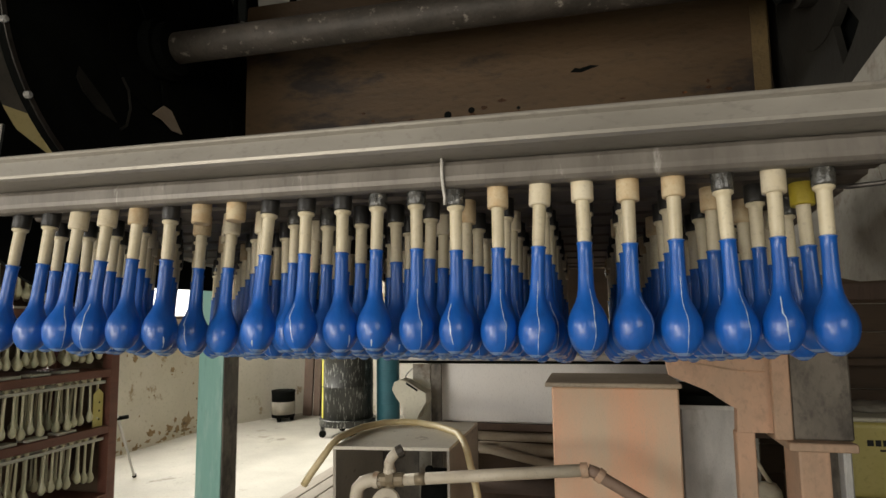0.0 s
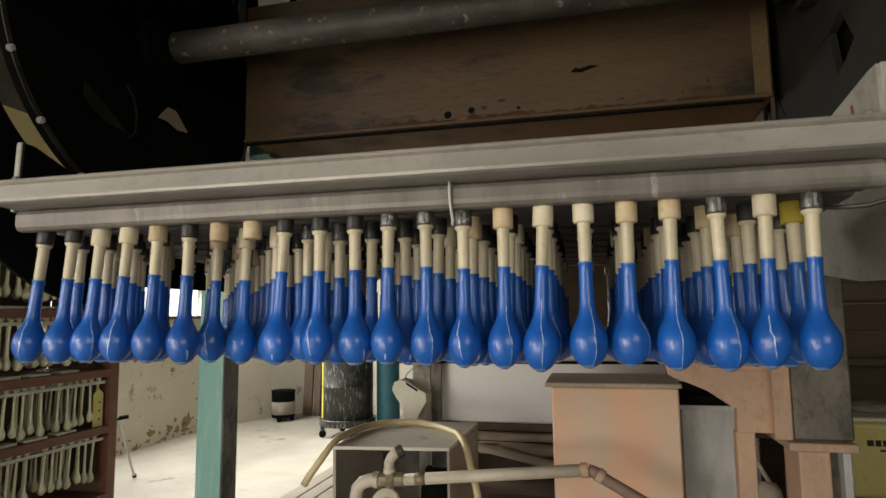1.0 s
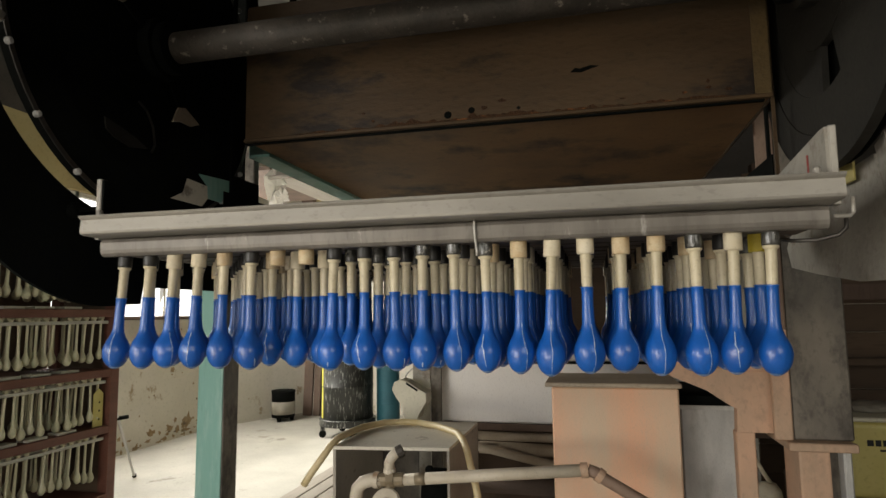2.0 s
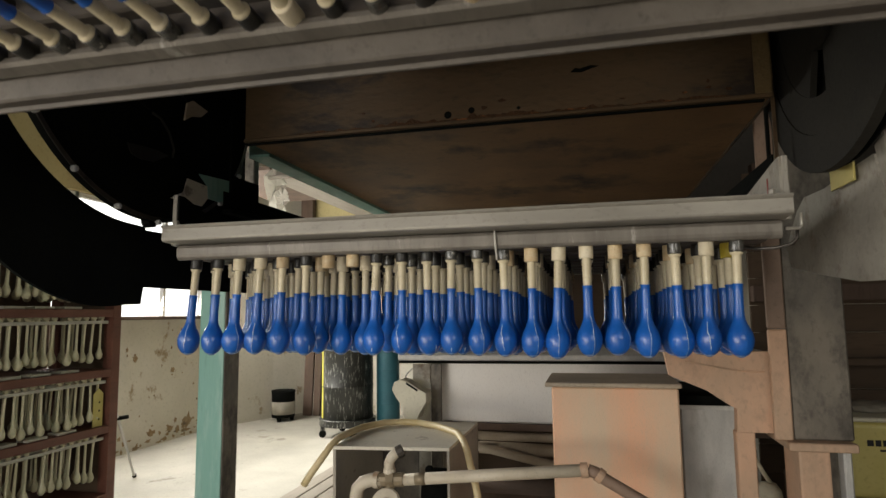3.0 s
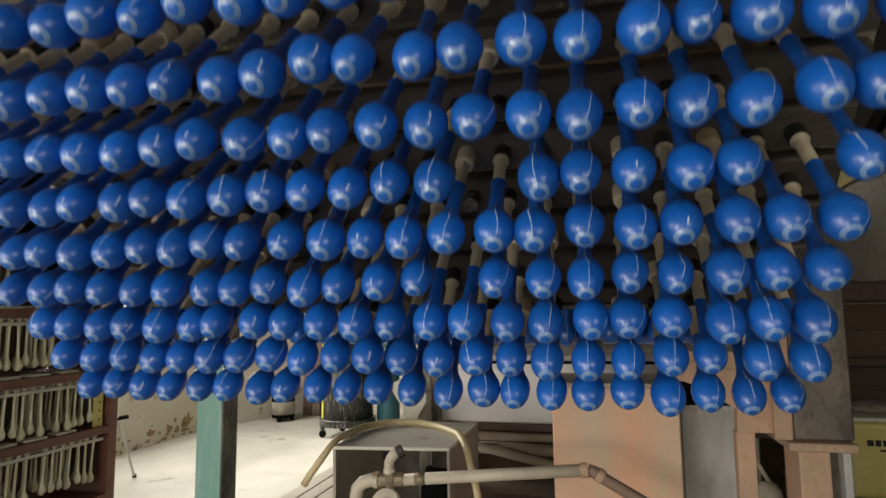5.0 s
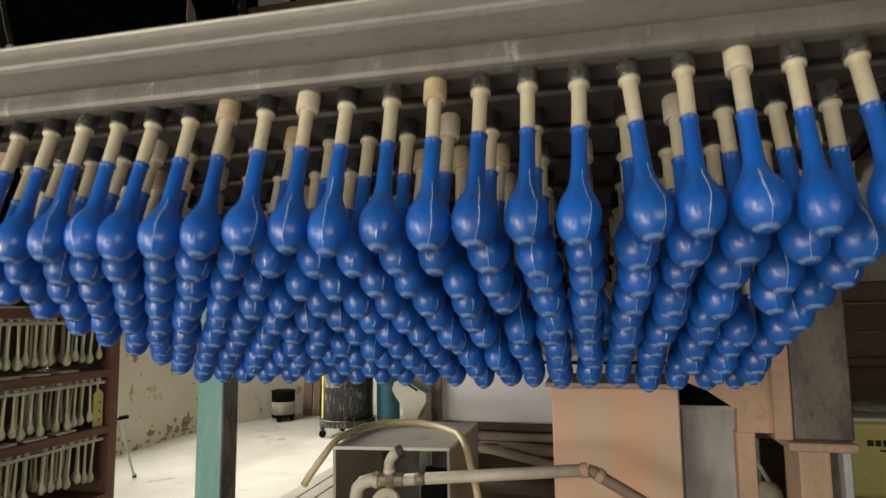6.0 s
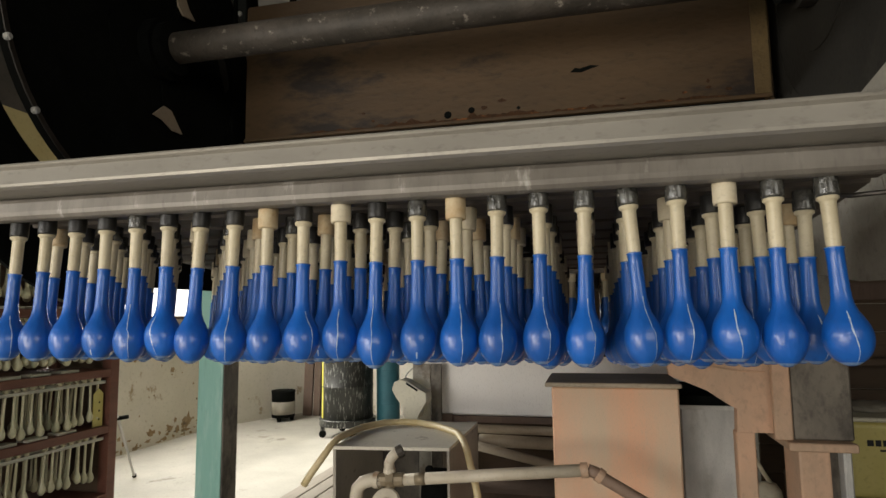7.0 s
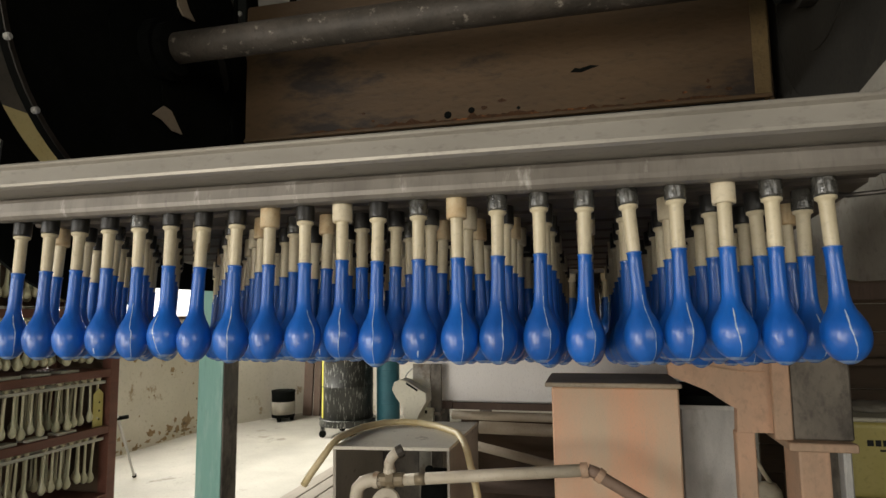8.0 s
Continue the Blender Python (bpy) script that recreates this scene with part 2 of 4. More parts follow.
def tube(points, r, n=14, bm=None):
    """A round bar along the points."""
    out = bm or bmesh.new()
    ps = [Vector(p) for p in points]
    rings = []
    side = None
    for i, p in enumerate(ps):
        d = (ps[min(i + 1, len(ps) - 1)] - ps[max(i - 1, 0)]).normalized()
        if side is None:
            side = d.cross(Vector((0, 0, 1)) if abs(d.z) < 0.9 else Vector((1, 0, 0))).normalized()
        side = (side - d * side.dot(d)).normalized()
        up = d.cross(side)
        rings.append([out.verts.new(p + (side * math.cos(a) + up * math.sin(a)) * r) for a in (2 * math.pi * k / n for k in range(n))])
    for a, b in zip(rings, rings[1:]):
        for i in range(n):
            out.faces.new((a[i], a[(i + 1) % n], b[(i + 1) % n], b[i]))
    out.faces.new(rings[0])
    out.faces.new(rings[-1])
    return out


def prism(outline, x0, x1, axis="x", bm=None):
    """An outline in the two other axes, drawn out along one axis."""
    out = bm or bmesh.new()

    def at(a, b, c):
        return {"x": (c, a, b), "y": (a, c, b), "z": (a, b, c)}[axis]
    lo = [out.verts.new(at(a, b, x0)) for a, b in outline]
    hi = [out.verts.new(at(a, b, x1)) for a, b in outline]
    n = len(outline)
    for i in range(n):
        out.faces.new((lo[i], lo[(i + 1) % n], hi[(i + 1) % n], hi[i]))
    out.faces.new(lo)
    out.faces.new(hi[::-1])
    return out


def ring_sector(r0, r1, a0, a1, x0, x1, n=40, bm=None):
    """A flat plate between two radii and two angles (degrees, in the y-z plane)."""
    out = bm or bmesh.new()
    rows = []
    for i in range(n + 1):
        a = radians(a0 + (a1 - a0) * i / n)
        c, s = math.cos(a), math.sin(a)
        rows.append([out.verts.new((x, r * c, r * s)) for x, r in ((x0, r0), (x1, r0), (x1, r1), (x0, r1))])
    for a, b in zip(rows, rows[1:]):
        for k in range(4):
            out.faces.new((a[k], a[(k + 1) % 4], b[(k + 1) % 4], b[k]))
    out.faces.new(rows[0])
    out.faces.new(rows[-1][::-1])
    return out


# ---------------------------------------------------------------- the room
solid("floor", box(-9, 6, -4, 12, -0.2, 0.0), FLOOR, "worn pale concrete floor with stains", "floor", kind="structure")
wall_l = solid("wall_left", box(-4.75, -4.6, -3.2, 6.7, 0, 1.37), WALL, "cream plaster wall with peeling patches", "wall", kind="structure")
solid("wall_left_above", box(-4.75, -4.6, -3.2, 6.7, 2.55, 3.1), OCHRE, "ochre painted wall above the windows", "wall", kind="structure")
solid("wall_left_top", box(-4.75, -4.6, -3.2, 6.7, 3.1, 4.4), DARKWALL, "dark top of the wall", "wall", kind="structure")
solid("wall_left_splayed", prism(((-4.75, 6.7), (-4.6, 6.7), (-4.22, 7.64), (-3.97, 8.1), (-4.75, 8.1)), 0, 4.4, "z"), WALL, "cream plaster wall turning towards the back", "wall", kind="structure")
solid("wall_left_pier", box(-4.75, -4.6, 0.2, 3.4, 1.37, 2.55), WALL, "cream plaster wall between the windows", "wall", kind="structure")
solid("wall_left_pier_near", box(-4.75, -4.6, -3.2, -2.2, 1.37, 2.55), WALL, "cream plaster wall beside the window", "wall", kind="structure")
solid("wall_back_dark", box(-1.6, 4.2, 8.1, 8.25, 2.2, 4.4), DARKWALL, "dark upper back wall", "wall", kind="structure")
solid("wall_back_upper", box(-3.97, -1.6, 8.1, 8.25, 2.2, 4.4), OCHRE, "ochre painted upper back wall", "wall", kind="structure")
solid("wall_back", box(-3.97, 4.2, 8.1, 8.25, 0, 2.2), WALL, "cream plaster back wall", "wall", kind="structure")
solid("wall_right", box(4.05, 4.2, -3.2, 8.1, 0, 4.4), DARKWALL, "dark right wall", "wall", kind="structure")
# Unseen wall behind the camera, its openings cut to suit the lamps.
fw = box(-4.75, -4.1, -3.35, -3.2, 0, 4.4)
box(-4.1, -3.9, -3.35, -3.2, 0, 1.05, bm=fw)
box(-3.9, -2.5, -3.35, -3.2, 0.98, 1.05, bm=fw)
box(-4.1, -2.5, -3.35, -3.2, 2.35, 4.4, bm=fw)
box(-2.5, -1.1, -3.35, -3.2, 0.98, 4.4, bm=fw)
box(-1.1, -0.94, -3.35, -3.2, 0, 4.4, bm=fw)
box(-0.94, -0.66, -3.35, -3.2, 2.6, 4.4, bm=fw)
box(-0.66, 0.4, -3.35, -3.2, 0, 4.4, bm=fw)
box(0.4, 1.1, -3.35, -3.2, 0, 4.4, bm=fw)
box(1.1, 3.64, -3.35, -3.2, 0, 1.5, bm=fw)
box(1.1, 3.64, -3.35, -3.2, 3.0, 4.4, bm=fw)
box(3.64, 4.2, -3.35, -3.2, 0, 4.4, bm=fw)
solid("wall_front", fw, DARKWALL, "unseen dark wall with openings for the lamps", "wall", kind="structure")
solid("ceiling", box(-4.75, 4.2, -3.35, 8.25, 4.4, 4.55), DARKWALL, "dark ceiling", "ceiling", kind="structure")

# bare patches where the plaster has come off
rp = random.Random(21)
spots = [(6.34, 0.17, 0.10, 0.09), (6.18, 0.10, 0.06, 0.05), (6.05, 0.13, 0.07, 0.05), (5.48, 0.94, 0.035, 0.055), (6.07, 0.77, 0.035, 0.03), (5.36, 1.03, 0.02, 0.03), (5.75, 0.14, 0.07, 0.04)]
spots += [(rp.uniform(5.2, 6.6), rp.uniform(0.01, 0.22) * rp.random() + 0.02, rp.uniform(0.012, 0.055), rp.uniform(0.008, 0.03)) for i in range(34)]
spots += [(rp.uniform(5.1, 6.6), rp.uniform(0.3, 1.25), rp.uniform(0.006, 0.018), rp.uniform(0.006, 0.02)) for i in range(16)]
for v, z, w, h in spots:
    pts = [(v + w * math.cos(a) * rp.uniform(0.4, 1.25), max(0.003, z + h * math.sin(a) * rp.uniform(0.4, 1.25))) for a in (2 * math.pi * k / 16 for k in range(16))]
    part("peeled_patch", prism(pts, -4.6, -4.597), PLASTER, wall_l, "brown patch of bare plaster")

# ---------------------------------------------------------------- balloon racks
PITCH, ROWS, COLS = 0.07, 10, 22
U0, DEPTH = -1.125, 0.882
STEP = DEPTH / (ROWS - 1)


def balloon_mesh(name, width, length, lean, drip, start, stop, seed):
    """A teardrop of wet latex under the neck, with a raised run of latex down one side, its glint painted pale, and a
    tip with its sheen painted in.
    """
    key = ((0.0, 0.39), (0.008, 0.43), (0.02, 0.375), (0.1, 0.365), (0.2, 0.37), (0.28, 0.375), (0.36, 0.385), (0.43, 0.41), (0.49, 0.465), (0.55, 0.59), (0.61, 0.775), (0.67, 0.92), (0.74, 1.0),
           (0.80, 0.985), (0.86, 0.91), (0.91, 0.78), (0.945, 0.63), (0.968, 0.47), (0.980, 0.37), (0.992, 0.27), (1.0, 0.12))
    rows = []
    for (s0, w0), (s1, w1) in zip(key, key[1:]):
        rows.append((s0, w0))
        if s1 - s0 > 0.045 and s0 > 0.25:
            rows.append(((s0 + s1) / 2, (w0 + w1) / 2 + 0.008))
    rows.append(key[-1])
    n = 60
    out = bmesh.new()
    rings = []

    def run(s):
        kink = 0.62 + 0.05 * (seed % 4)
        return drip + 0.03 * math.sin(s * 19 + seed * 1.7) + (seed % 3 - 0.6) * 0.42 * (s - 0.7) + (0.13 * (seed % 2) + 0.03) * min(1, max(0, (s - kink) * 22))
    for s, w in rows:
        ring = []
        bend = lean * s * s
        slim = max(0.020, 0.058 - 0.09 * max(0, s - start)) * (0.75 + 0.25 * math.sin(s * 61 + seed)) * min(1, 0.3 + 22 * max(0, s - start))
        for i in range(n):
            off = (-slim, slim)[i] if i < 2 else 0.10 + (2 * math.pi - 0.20) * (i - 1) / (n - 1)
            a = run(s) + off
            r = width * w
            for at, begin, size in ((0.0, start, 0.0013), (2.1, 0.5, 0.0005), (-2.2, 0.4, 0.0006)):
                d = abs((off - at + math.pi) % (2 * math.pi) - math.pi)
                r += size * min(1, max(0, (s - begin) * 8)) * math.exp(-(d / 0.085) ** 2) * min(1, w * 1.3)
            r *= 1 + 0.02 * math.sin(2 * a + seed) + 0.012 * math.sin(3 * a + 11 * s)
            ring.append(out.verts.new((r * math.cos(a) + bend, r * math.sin(a), -0.084 - s * length * 0.985)))
        rings.append(ring)
    for k, (a, b) in enumerate(zip(rings, rings[1:])):
        s = rows[k][0]
        for i in range(n):
            f = out.faces.new((a[i], a[(i + 1) % n], b[(i + 1) % n], b[i]))
            # Run faces carry a painted glint, the tip band a painted sheen.
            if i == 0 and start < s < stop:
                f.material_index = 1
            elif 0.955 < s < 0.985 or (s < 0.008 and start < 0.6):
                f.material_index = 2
    out.faces.new(rings[0])
    out.faces.new(rings[-1])
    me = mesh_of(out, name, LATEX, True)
    me.materials.append(RUNGLINT)
    me.materials.append(TIPSHEEN)
    return me


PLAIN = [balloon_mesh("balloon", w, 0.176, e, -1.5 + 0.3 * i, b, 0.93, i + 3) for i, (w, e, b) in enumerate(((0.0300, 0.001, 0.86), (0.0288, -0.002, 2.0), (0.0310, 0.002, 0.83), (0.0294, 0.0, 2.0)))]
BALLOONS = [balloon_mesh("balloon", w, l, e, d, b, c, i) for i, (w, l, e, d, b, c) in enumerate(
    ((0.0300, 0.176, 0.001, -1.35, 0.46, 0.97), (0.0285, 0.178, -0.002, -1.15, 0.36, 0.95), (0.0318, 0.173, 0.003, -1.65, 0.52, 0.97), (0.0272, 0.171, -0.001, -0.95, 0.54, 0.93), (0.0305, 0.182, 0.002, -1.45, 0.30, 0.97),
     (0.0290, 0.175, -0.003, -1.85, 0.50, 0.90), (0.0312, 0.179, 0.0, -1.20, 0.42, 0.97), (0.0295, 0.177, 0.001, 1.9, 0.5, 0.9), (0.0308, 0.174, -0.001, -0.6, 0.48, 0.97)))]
STEMS = [mesh_of(lathe(((0.0105, 0.02), (0.0118, 0.012), (0.0118, -0.006), (0.0150, -0.009), (0.0152, -0.0125), (0.0118, -0.0150), (0.0108, -0.018), (0.0105, -0.078), (0.0096, -0.084), (0.009, -0.09), (0.008, -0.10)), 16), "former", CERAMIC, True)]


def collar_mesh(r, top, low, mat):
    return mesh_of(lathe(((r * 0.7, top), (r * 0.96, top), (r, top - 0.003), (r, low + 0.004), (r * 0.96, low), (r * 0.75, low)), 14), "collar", mat, True)


COLLARS = {"black": collar_mesh(0.0165, 0.030, -0.0085, RUBBER), "cream": collar_mesh(0.0178, 0.030, -0.016, CREAM), "tan": collar_mesh(0.0178, 0.030, -0.016, TAN),
           "yellow": collar_mesh(0.0185, 0.030, -0.016, YELLOW), "smoke": collar_mesh(0.0168, 0.030, -0.0085, SMOKE)}


def balloon_rack(label, first, lean, missing, seed, apex, yellow=()):
    """A frame of slats between two end rails, with a grid of formers under it. The origin is the front row's plane."""
    rng = random.Random(seed)
    rack = thing("balloon_rack", label, "rack", group="racks of the dipping line")
    u1 = U0 + PITCH * (COLS - 1)
    lo, hi = U0 - 0.055, u1 + 0.105
    for j in range(ROWS):
        v = j * STEP
        a, b = (-0.004 if j == 0 else v - 0.040), (DEPTH + 0.004 if j == ROWS - 1 else v + 0.040)
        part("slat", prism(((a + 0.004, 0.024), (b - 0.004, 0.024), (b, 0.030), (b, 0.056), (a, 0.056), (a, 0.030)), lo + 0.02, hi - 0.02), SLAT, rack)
    for v0, s in ((-0.006, -1), (DEPTH + 0.006, 1)):
        low = [(0.0, 0.018), (0.016, 0.016), (0.024, 0.018), (0.029, 0.024), (0.031, 0.032), (0.031, 0.050), (0.027, 0.057), (0.020, 0.061), (0.0, 0.061)]
        top = [(0.0, 0.062), (0.074, 0.064), (0.082, 0.067), (0.084, 0.072), (0.081, 0.100), (0.088, 0.104), (0.090, 0.107), (0.089, 0.110), (0.0, 0.110)]
        if s > 0:
            low = [(0.0, 0.020), (0.010, 0.018), (0.016, 0.024), (0.017, 0.054), (0.013, 0.061), (0.0, 0.061)]
            top = [(0.0, 0.062), (0.050, 0.068), (0.054, 0.072), (0.052, 0.096), (0.059, 0.099), (0.059, 0.104), (0.0, 0.104)]
        # The back rail has its shade painted in as a darker colour.
        part("edge_rail", prism([(v0 + s * a, b) for a, b in top], lo, hi), RAIL if s < 0 else SHADEDRAIL, rack, "pale dusty edge rail" if s < 0 else "brown back edge rail with shade in its colour")
        part("lower_rail", prism([(v0 + s * a, b) for a, b in low], lo + 0.012, hi - 0.012), LOWRAIL, rack, "latex-stained lower rail with painted wet glints")
    for u, lab in ((lo + 0.004, ""), (hi - 0.034, "")):
        part("side_rail", box(u, u + 0.03, -0.03, DEPTH + 0.03, 0.062, 0.098, 0.003), RAIL, rack)
    # arms that carry the frame on the chain, with plates at both ends
    for u, s in ((lo - 0.012, -1), (hi - 0.002, 1)):
        for v in (-0.02, DEPTH + 0.012):
            part("carrier_arm", box(u, u + 0.014, v - 0.012, v + 0.012, 0.06, apex + 0.003, 0.002), RAIL, rack)
            part("bolt", lathe(((0.004, -0.02), (0.008, -0.018), (0.008, 0.016), (0.005, 0.02)), 8, m=Matrix.Translation((u - s * 0.03, v + (-0.03 if v < 0.1 else 0.03), 0.110))), RAIL, rack)
        outline = ((-0.03, 0.10), (0.90, 0.10), (0.90, 0.115), (-0.005, apex), (-0.03, apex))
        if s < 0:
            outline = ((-0.03, 0.10), (0.90, 0.10), (0.90, 0.114), (0.30, 0.114), (-0.005, apex), (-0.03, apex))
        plate = part("carrier_plate", prism(outline, u + 0.015 if s < 0 else u - 0.006, u + 0.021 if s < 0 else u), GREYGUARD if s > 0 else BLACK, rack, "grey triangular carrier plate" if s > 0 else "black triangular carrier plate")
        if s > 0 and apex > 0.2:
            part("red_mark", box(u - 0.0088, u - 0.0072, 0.06, 0.066, 0.140, 0.178), REDINK, plate)
            part("red_mark", box(u - 0.0088, u - 0.0072, 0.070, 0.088, 0.136, 0.141), REDINK, plate)
        for v in (0.10, DEPTH - 0.10):
            reach = 0.208 if s < 0 else 0.034
            pin = part("roller_pin", tube(((u + 0.007, v, apex - 0.045), (u + 0.007 + s * reach, v, apex - 0.045)), 0.007, 8), BLACK, rack)
            part("roller", tube(((u + 0.007 + s * (reach - 0.03), v, apex - 0.045), (u + 0.007 + s * reach, v, apex - 0.045)), 0.022, 14), BLACK, pin)
            part("pin_bracket", box(u, u + 0.012, v - 0.012, v + 0.012, 0.06, apex - 0.03, 0.002), RAIL if s > 0 else BLACK, rack)
    part("hook", tube(((hi, -0.02, 0.04), (hi + 0.028, -0.02, 0.04), (hi + 0.034, -0.02, 0.046), (hi + 0.034, -0.02, 0.075)), 0.004, 8), RAIL, rack)
    part("bent_wire", tube(((hi - 0.09, 0.10, 0.020), (hi - 0.05, 0.06, 0.004), (hi - 0.01, 0.04, 0.002), (hi + 0.025, 0.03, 0.010), (hi + 0.035, 0.02, 0.022), (hi + 0.036, 0.02, 0.045)), 0.004, 8), CHAIN, rack, smooth=True)
    for j in range(ROWS):
        for k in range(COLS):
            kind = first[k] if j == 0 and k < len(first) else ("y" if (j, k) in yellow else rng.choices("bctg", (6, 2, 1.5, 2))[0])
            kind = {"b": "black", "c": "cream", "t": "tan", "y": "yellow", "g": "smoke"}[kind]
            tilt = pose(U0 + k * PITCH + rng.uniform(-0.002, 0.002), j * STEP + rng.uniform(-0.002, 0.002), rng.uniform(-0.003, 0.003),
                        rng.gauss(0, 0.7), rng.gauss(0, 0.8) if j else lean[k], rng.uniform(-25, 25) if j else 0)
            if (j, k) in missing:
                part("empty_collar", COLLARS[kind], None, rack, at=tilt)
                continue
            stem = part("former", STEMS[0], None, rack, at=tilt)
            part("collar", COLLARS[kind], None, stem)
            part("balloon", rng.choice(BALLOONS if rng.random() < ((0.85 if j else 1.0) if k > 12 else (0.3 if j else 0.6)) else PLAIN), None, stem)
    return rack


rack_a = balloon_rack("steel rack of hanging formers dipped in blue latex", "bbcctbttbbbgggtccttgcg",
                      (3.8, 2.7, 3.6, 2.7, 0.9, 0.5, 0.0, 0.0, 1.5, -0.8, -1.2, 0.0, -1.1, -1.0, -0.2, 2.6, -0.4, 0.2, 0.5, -1.3, 1.0, 1.4), {(0, 6), (0, 7)}, 3, 0.21, {(1, 21)})
rack_b = balloon_rack("steel rack of formers in wet blue latex, turning down", "bbbbgbbbtbcbgtgggggcgg",
                      (-1.5, -1.9, -2.3, -2.0, -3.0, -1.0, 0.2, -0.9, -1.7, -2.4, -1.2, -0.2, -1.0, -1.5, 0.1, -0.2, 1.3, -3.9, -0.3, 0.5, 0.2, -1.4), {(6, 13), (4, 14), (4, 20)}, 8, 0.19)

part("latex_drip", tube(((-0.232, -0.040, 0.062), (-0.2315, -0.0425, 0.045), (-0.2305, -0.0425, 0.028), (-0.2310, -0.030, 0.012), (-0.2305, -0.022, 0.0), (-0.2310, -0.020, -0.012)), 0.0027, 8), FILM, rack_a, "pale drip of wet latex", smooth=True)

# ---------------------------------------------------------------- wheels, guards and the duct
AXV, AXZ = 1.66, 2.225
GV, GZ = 1.75, 2.28


def wheel(label, u, mat, backed):
    w = thing("chain_wheel", label, "wheel", pose(u, AXV, AXZ), group="chain wheels")
    part("rim", ring_sector(0.43, 0.565 if u < 0 else 0.53, 0, 360, -0.012, 0.012, 72), mat, w)
    if u > 0:
        part("web_segment", ring_sector(0.213, 0.332, 250, 590, -0.008, 0.008, 48), mat, w)
        part("web_ring", ring_sector(0.3325, 0.4295, 0, 360, -0.009, 0.009, 48), mat, w)
    else:
        part("web_segment", ring_sector(0.213, 0.4295, 0, 360, -0.008, 0.008, 48), mat, w)
    part("hub_plate", ring_sector(0.05, 0.212, 0, 360, -0.010, 0.010, 48), mat, w)
    part("hub", lathe(((0.05, -0.05), (0.10, -0.05), (0.10, 0.05), (0.05, 0.05)), 28, m=pose(0, 0, 0, 0, 90, 0)), mat, w)
    if backed:
        # Added black disc that makes the view through the wheel dark.
        part("backing_disc", ring_sector(0.05, 0.52, 0, 360, 0.03 if u > 0 else -0.034, 0.034 if u > 0 else -0.03, 48), BLACK, w)
    return w


wheels = [wheel("black steel chain wheel on the axle", -1.36, BLACK, True), wheel("dark steel chain wheel beside the grey guard", 0.60, WHEELGREY, True)]

# pale plates in place of bright holes, and a cut-out edge, turning with the black wheel
lug = ((1.621, 1.997), (1.669, 2.039), (1.706, 2.034), (1.764, 1.971), (1.715, 1.970), (1.665, 1.992))
for turn in (0, -148):
    at = pose(0.026, 0, 0, turn, 0, 0)
    part("lug", prism([(v - AXV, z - AXZ) for v, z in lug], 0, 0.006), CAP, wheels[0], "pale plate standing in for a bright hole in the wheel", at=at)
    part("lug_arm", prism([(v - AXV, z - AXZ) for v, z in ((1.69, 1.985), (1.70, 2.03), (1.68, 2.225), (1.64, 2.225))], -0.006, -0.001), BLACK, wheels[0], at=at)
inner = part("inner_plate", prism(((-0.128, -0.345), (-0.112, -0.374), (-0.075, -0.382), (-0.010, -0.376), (0.058, -0.340), (0.0, -0.335), (-0.06, -0.338)), 0, 0.004), WHEELGREY, wheels[0], "dusty grey inner plate", at=pose(0.015, 0, 0, -39.8, 0, 0))
part("cut_edge", tube(((0, -0.023, -0.218), (0, 0.017, -0.224), (0, 0.060, -0.259), (0, 0.086, -0.31), (0, 0.080, -0.34)), 0.004, 6), WHEELGREY, inner)

part("chain_edge", ring_sector(0.552, 0.5655, 0, 360, 0.0125, 0.016, 72), CHAIN, wheels[0], "thin worn chain edge")
for k in range(20):
    part("chain_bolt", lathe(((0.004, 0), (0.009, 0.002), (0.009, 0.014), (0.006, 0.017)), 8, m=Matrix.Rotation(radians(196 + 18 * k), 4, "X") @ Matrix.Translation((0.012, 0.568, 0)) @ pose(0, 0, 0, 0, 90, 0)), ZINC, wheels[0])

axle = thing("axle", "round grey steel axle with rust spots", "axle")
part("shaft", lathe(((0.047, -1.34), (0.05, -1.335), (0.05, 0.575), (0.047, 0.58)), 28, m=Matrix.Translation((0, AXV, AXZ)) @ pose(0, 0, 0, 0, 90, 0)), PIPE, axle, smooth=True)
part("bearing_flange", lathe(((0.05, -1.31), (0.085, -1.308), (0.085, -1.28), (0.06, -1.275)), 28, m=Matrix.Translation((0, AXV, AXZ)) @ pose(0, 0, 0, 0, 90, 0)), BLACK, axle)
part("bearing_flange", lathe(((0.06, 0.505), (0.085, 0.508), (0.085, 0.536), (0.05, 0.54)), 28, m=Matrix.Translation((0, AXV, AXZ)) @ pose(0, 0, 0, 0, 90, 0)), BLACK, axle)

guard = thing("wheel_guard", "black curved sheet steel wheel guard", "guard", pose(-1.40, GV, GZ))
arc = [(-0.115 + 0.583 * math.cos(radians(a)), -0.05 + 0.583 * math.sin(radians(a))) for a in range(150, 271, 4)]
arc += [(-0.0655, -0.636), (-0.0655, -0.83), (-0.075, -0.885)] + [(-0.223 + 0.568 * math.cos(radians(a)), -0.325 + 0.568 * math.sin(radians(a))) for a in range(278, 149, -4)]
part("guard_plate", prism(arc, -0.006, 0.006), BLACK, guard)
part("lower_tail_plate", box(-0.006, 0.006, -0.066, 1.5, -0.83, -0.645), BLACK, guard)
part("upper_tail_plate", box(-0.006, 0.006, 0.16, 1.5, -0.644, -0.47), BLACK, guard)

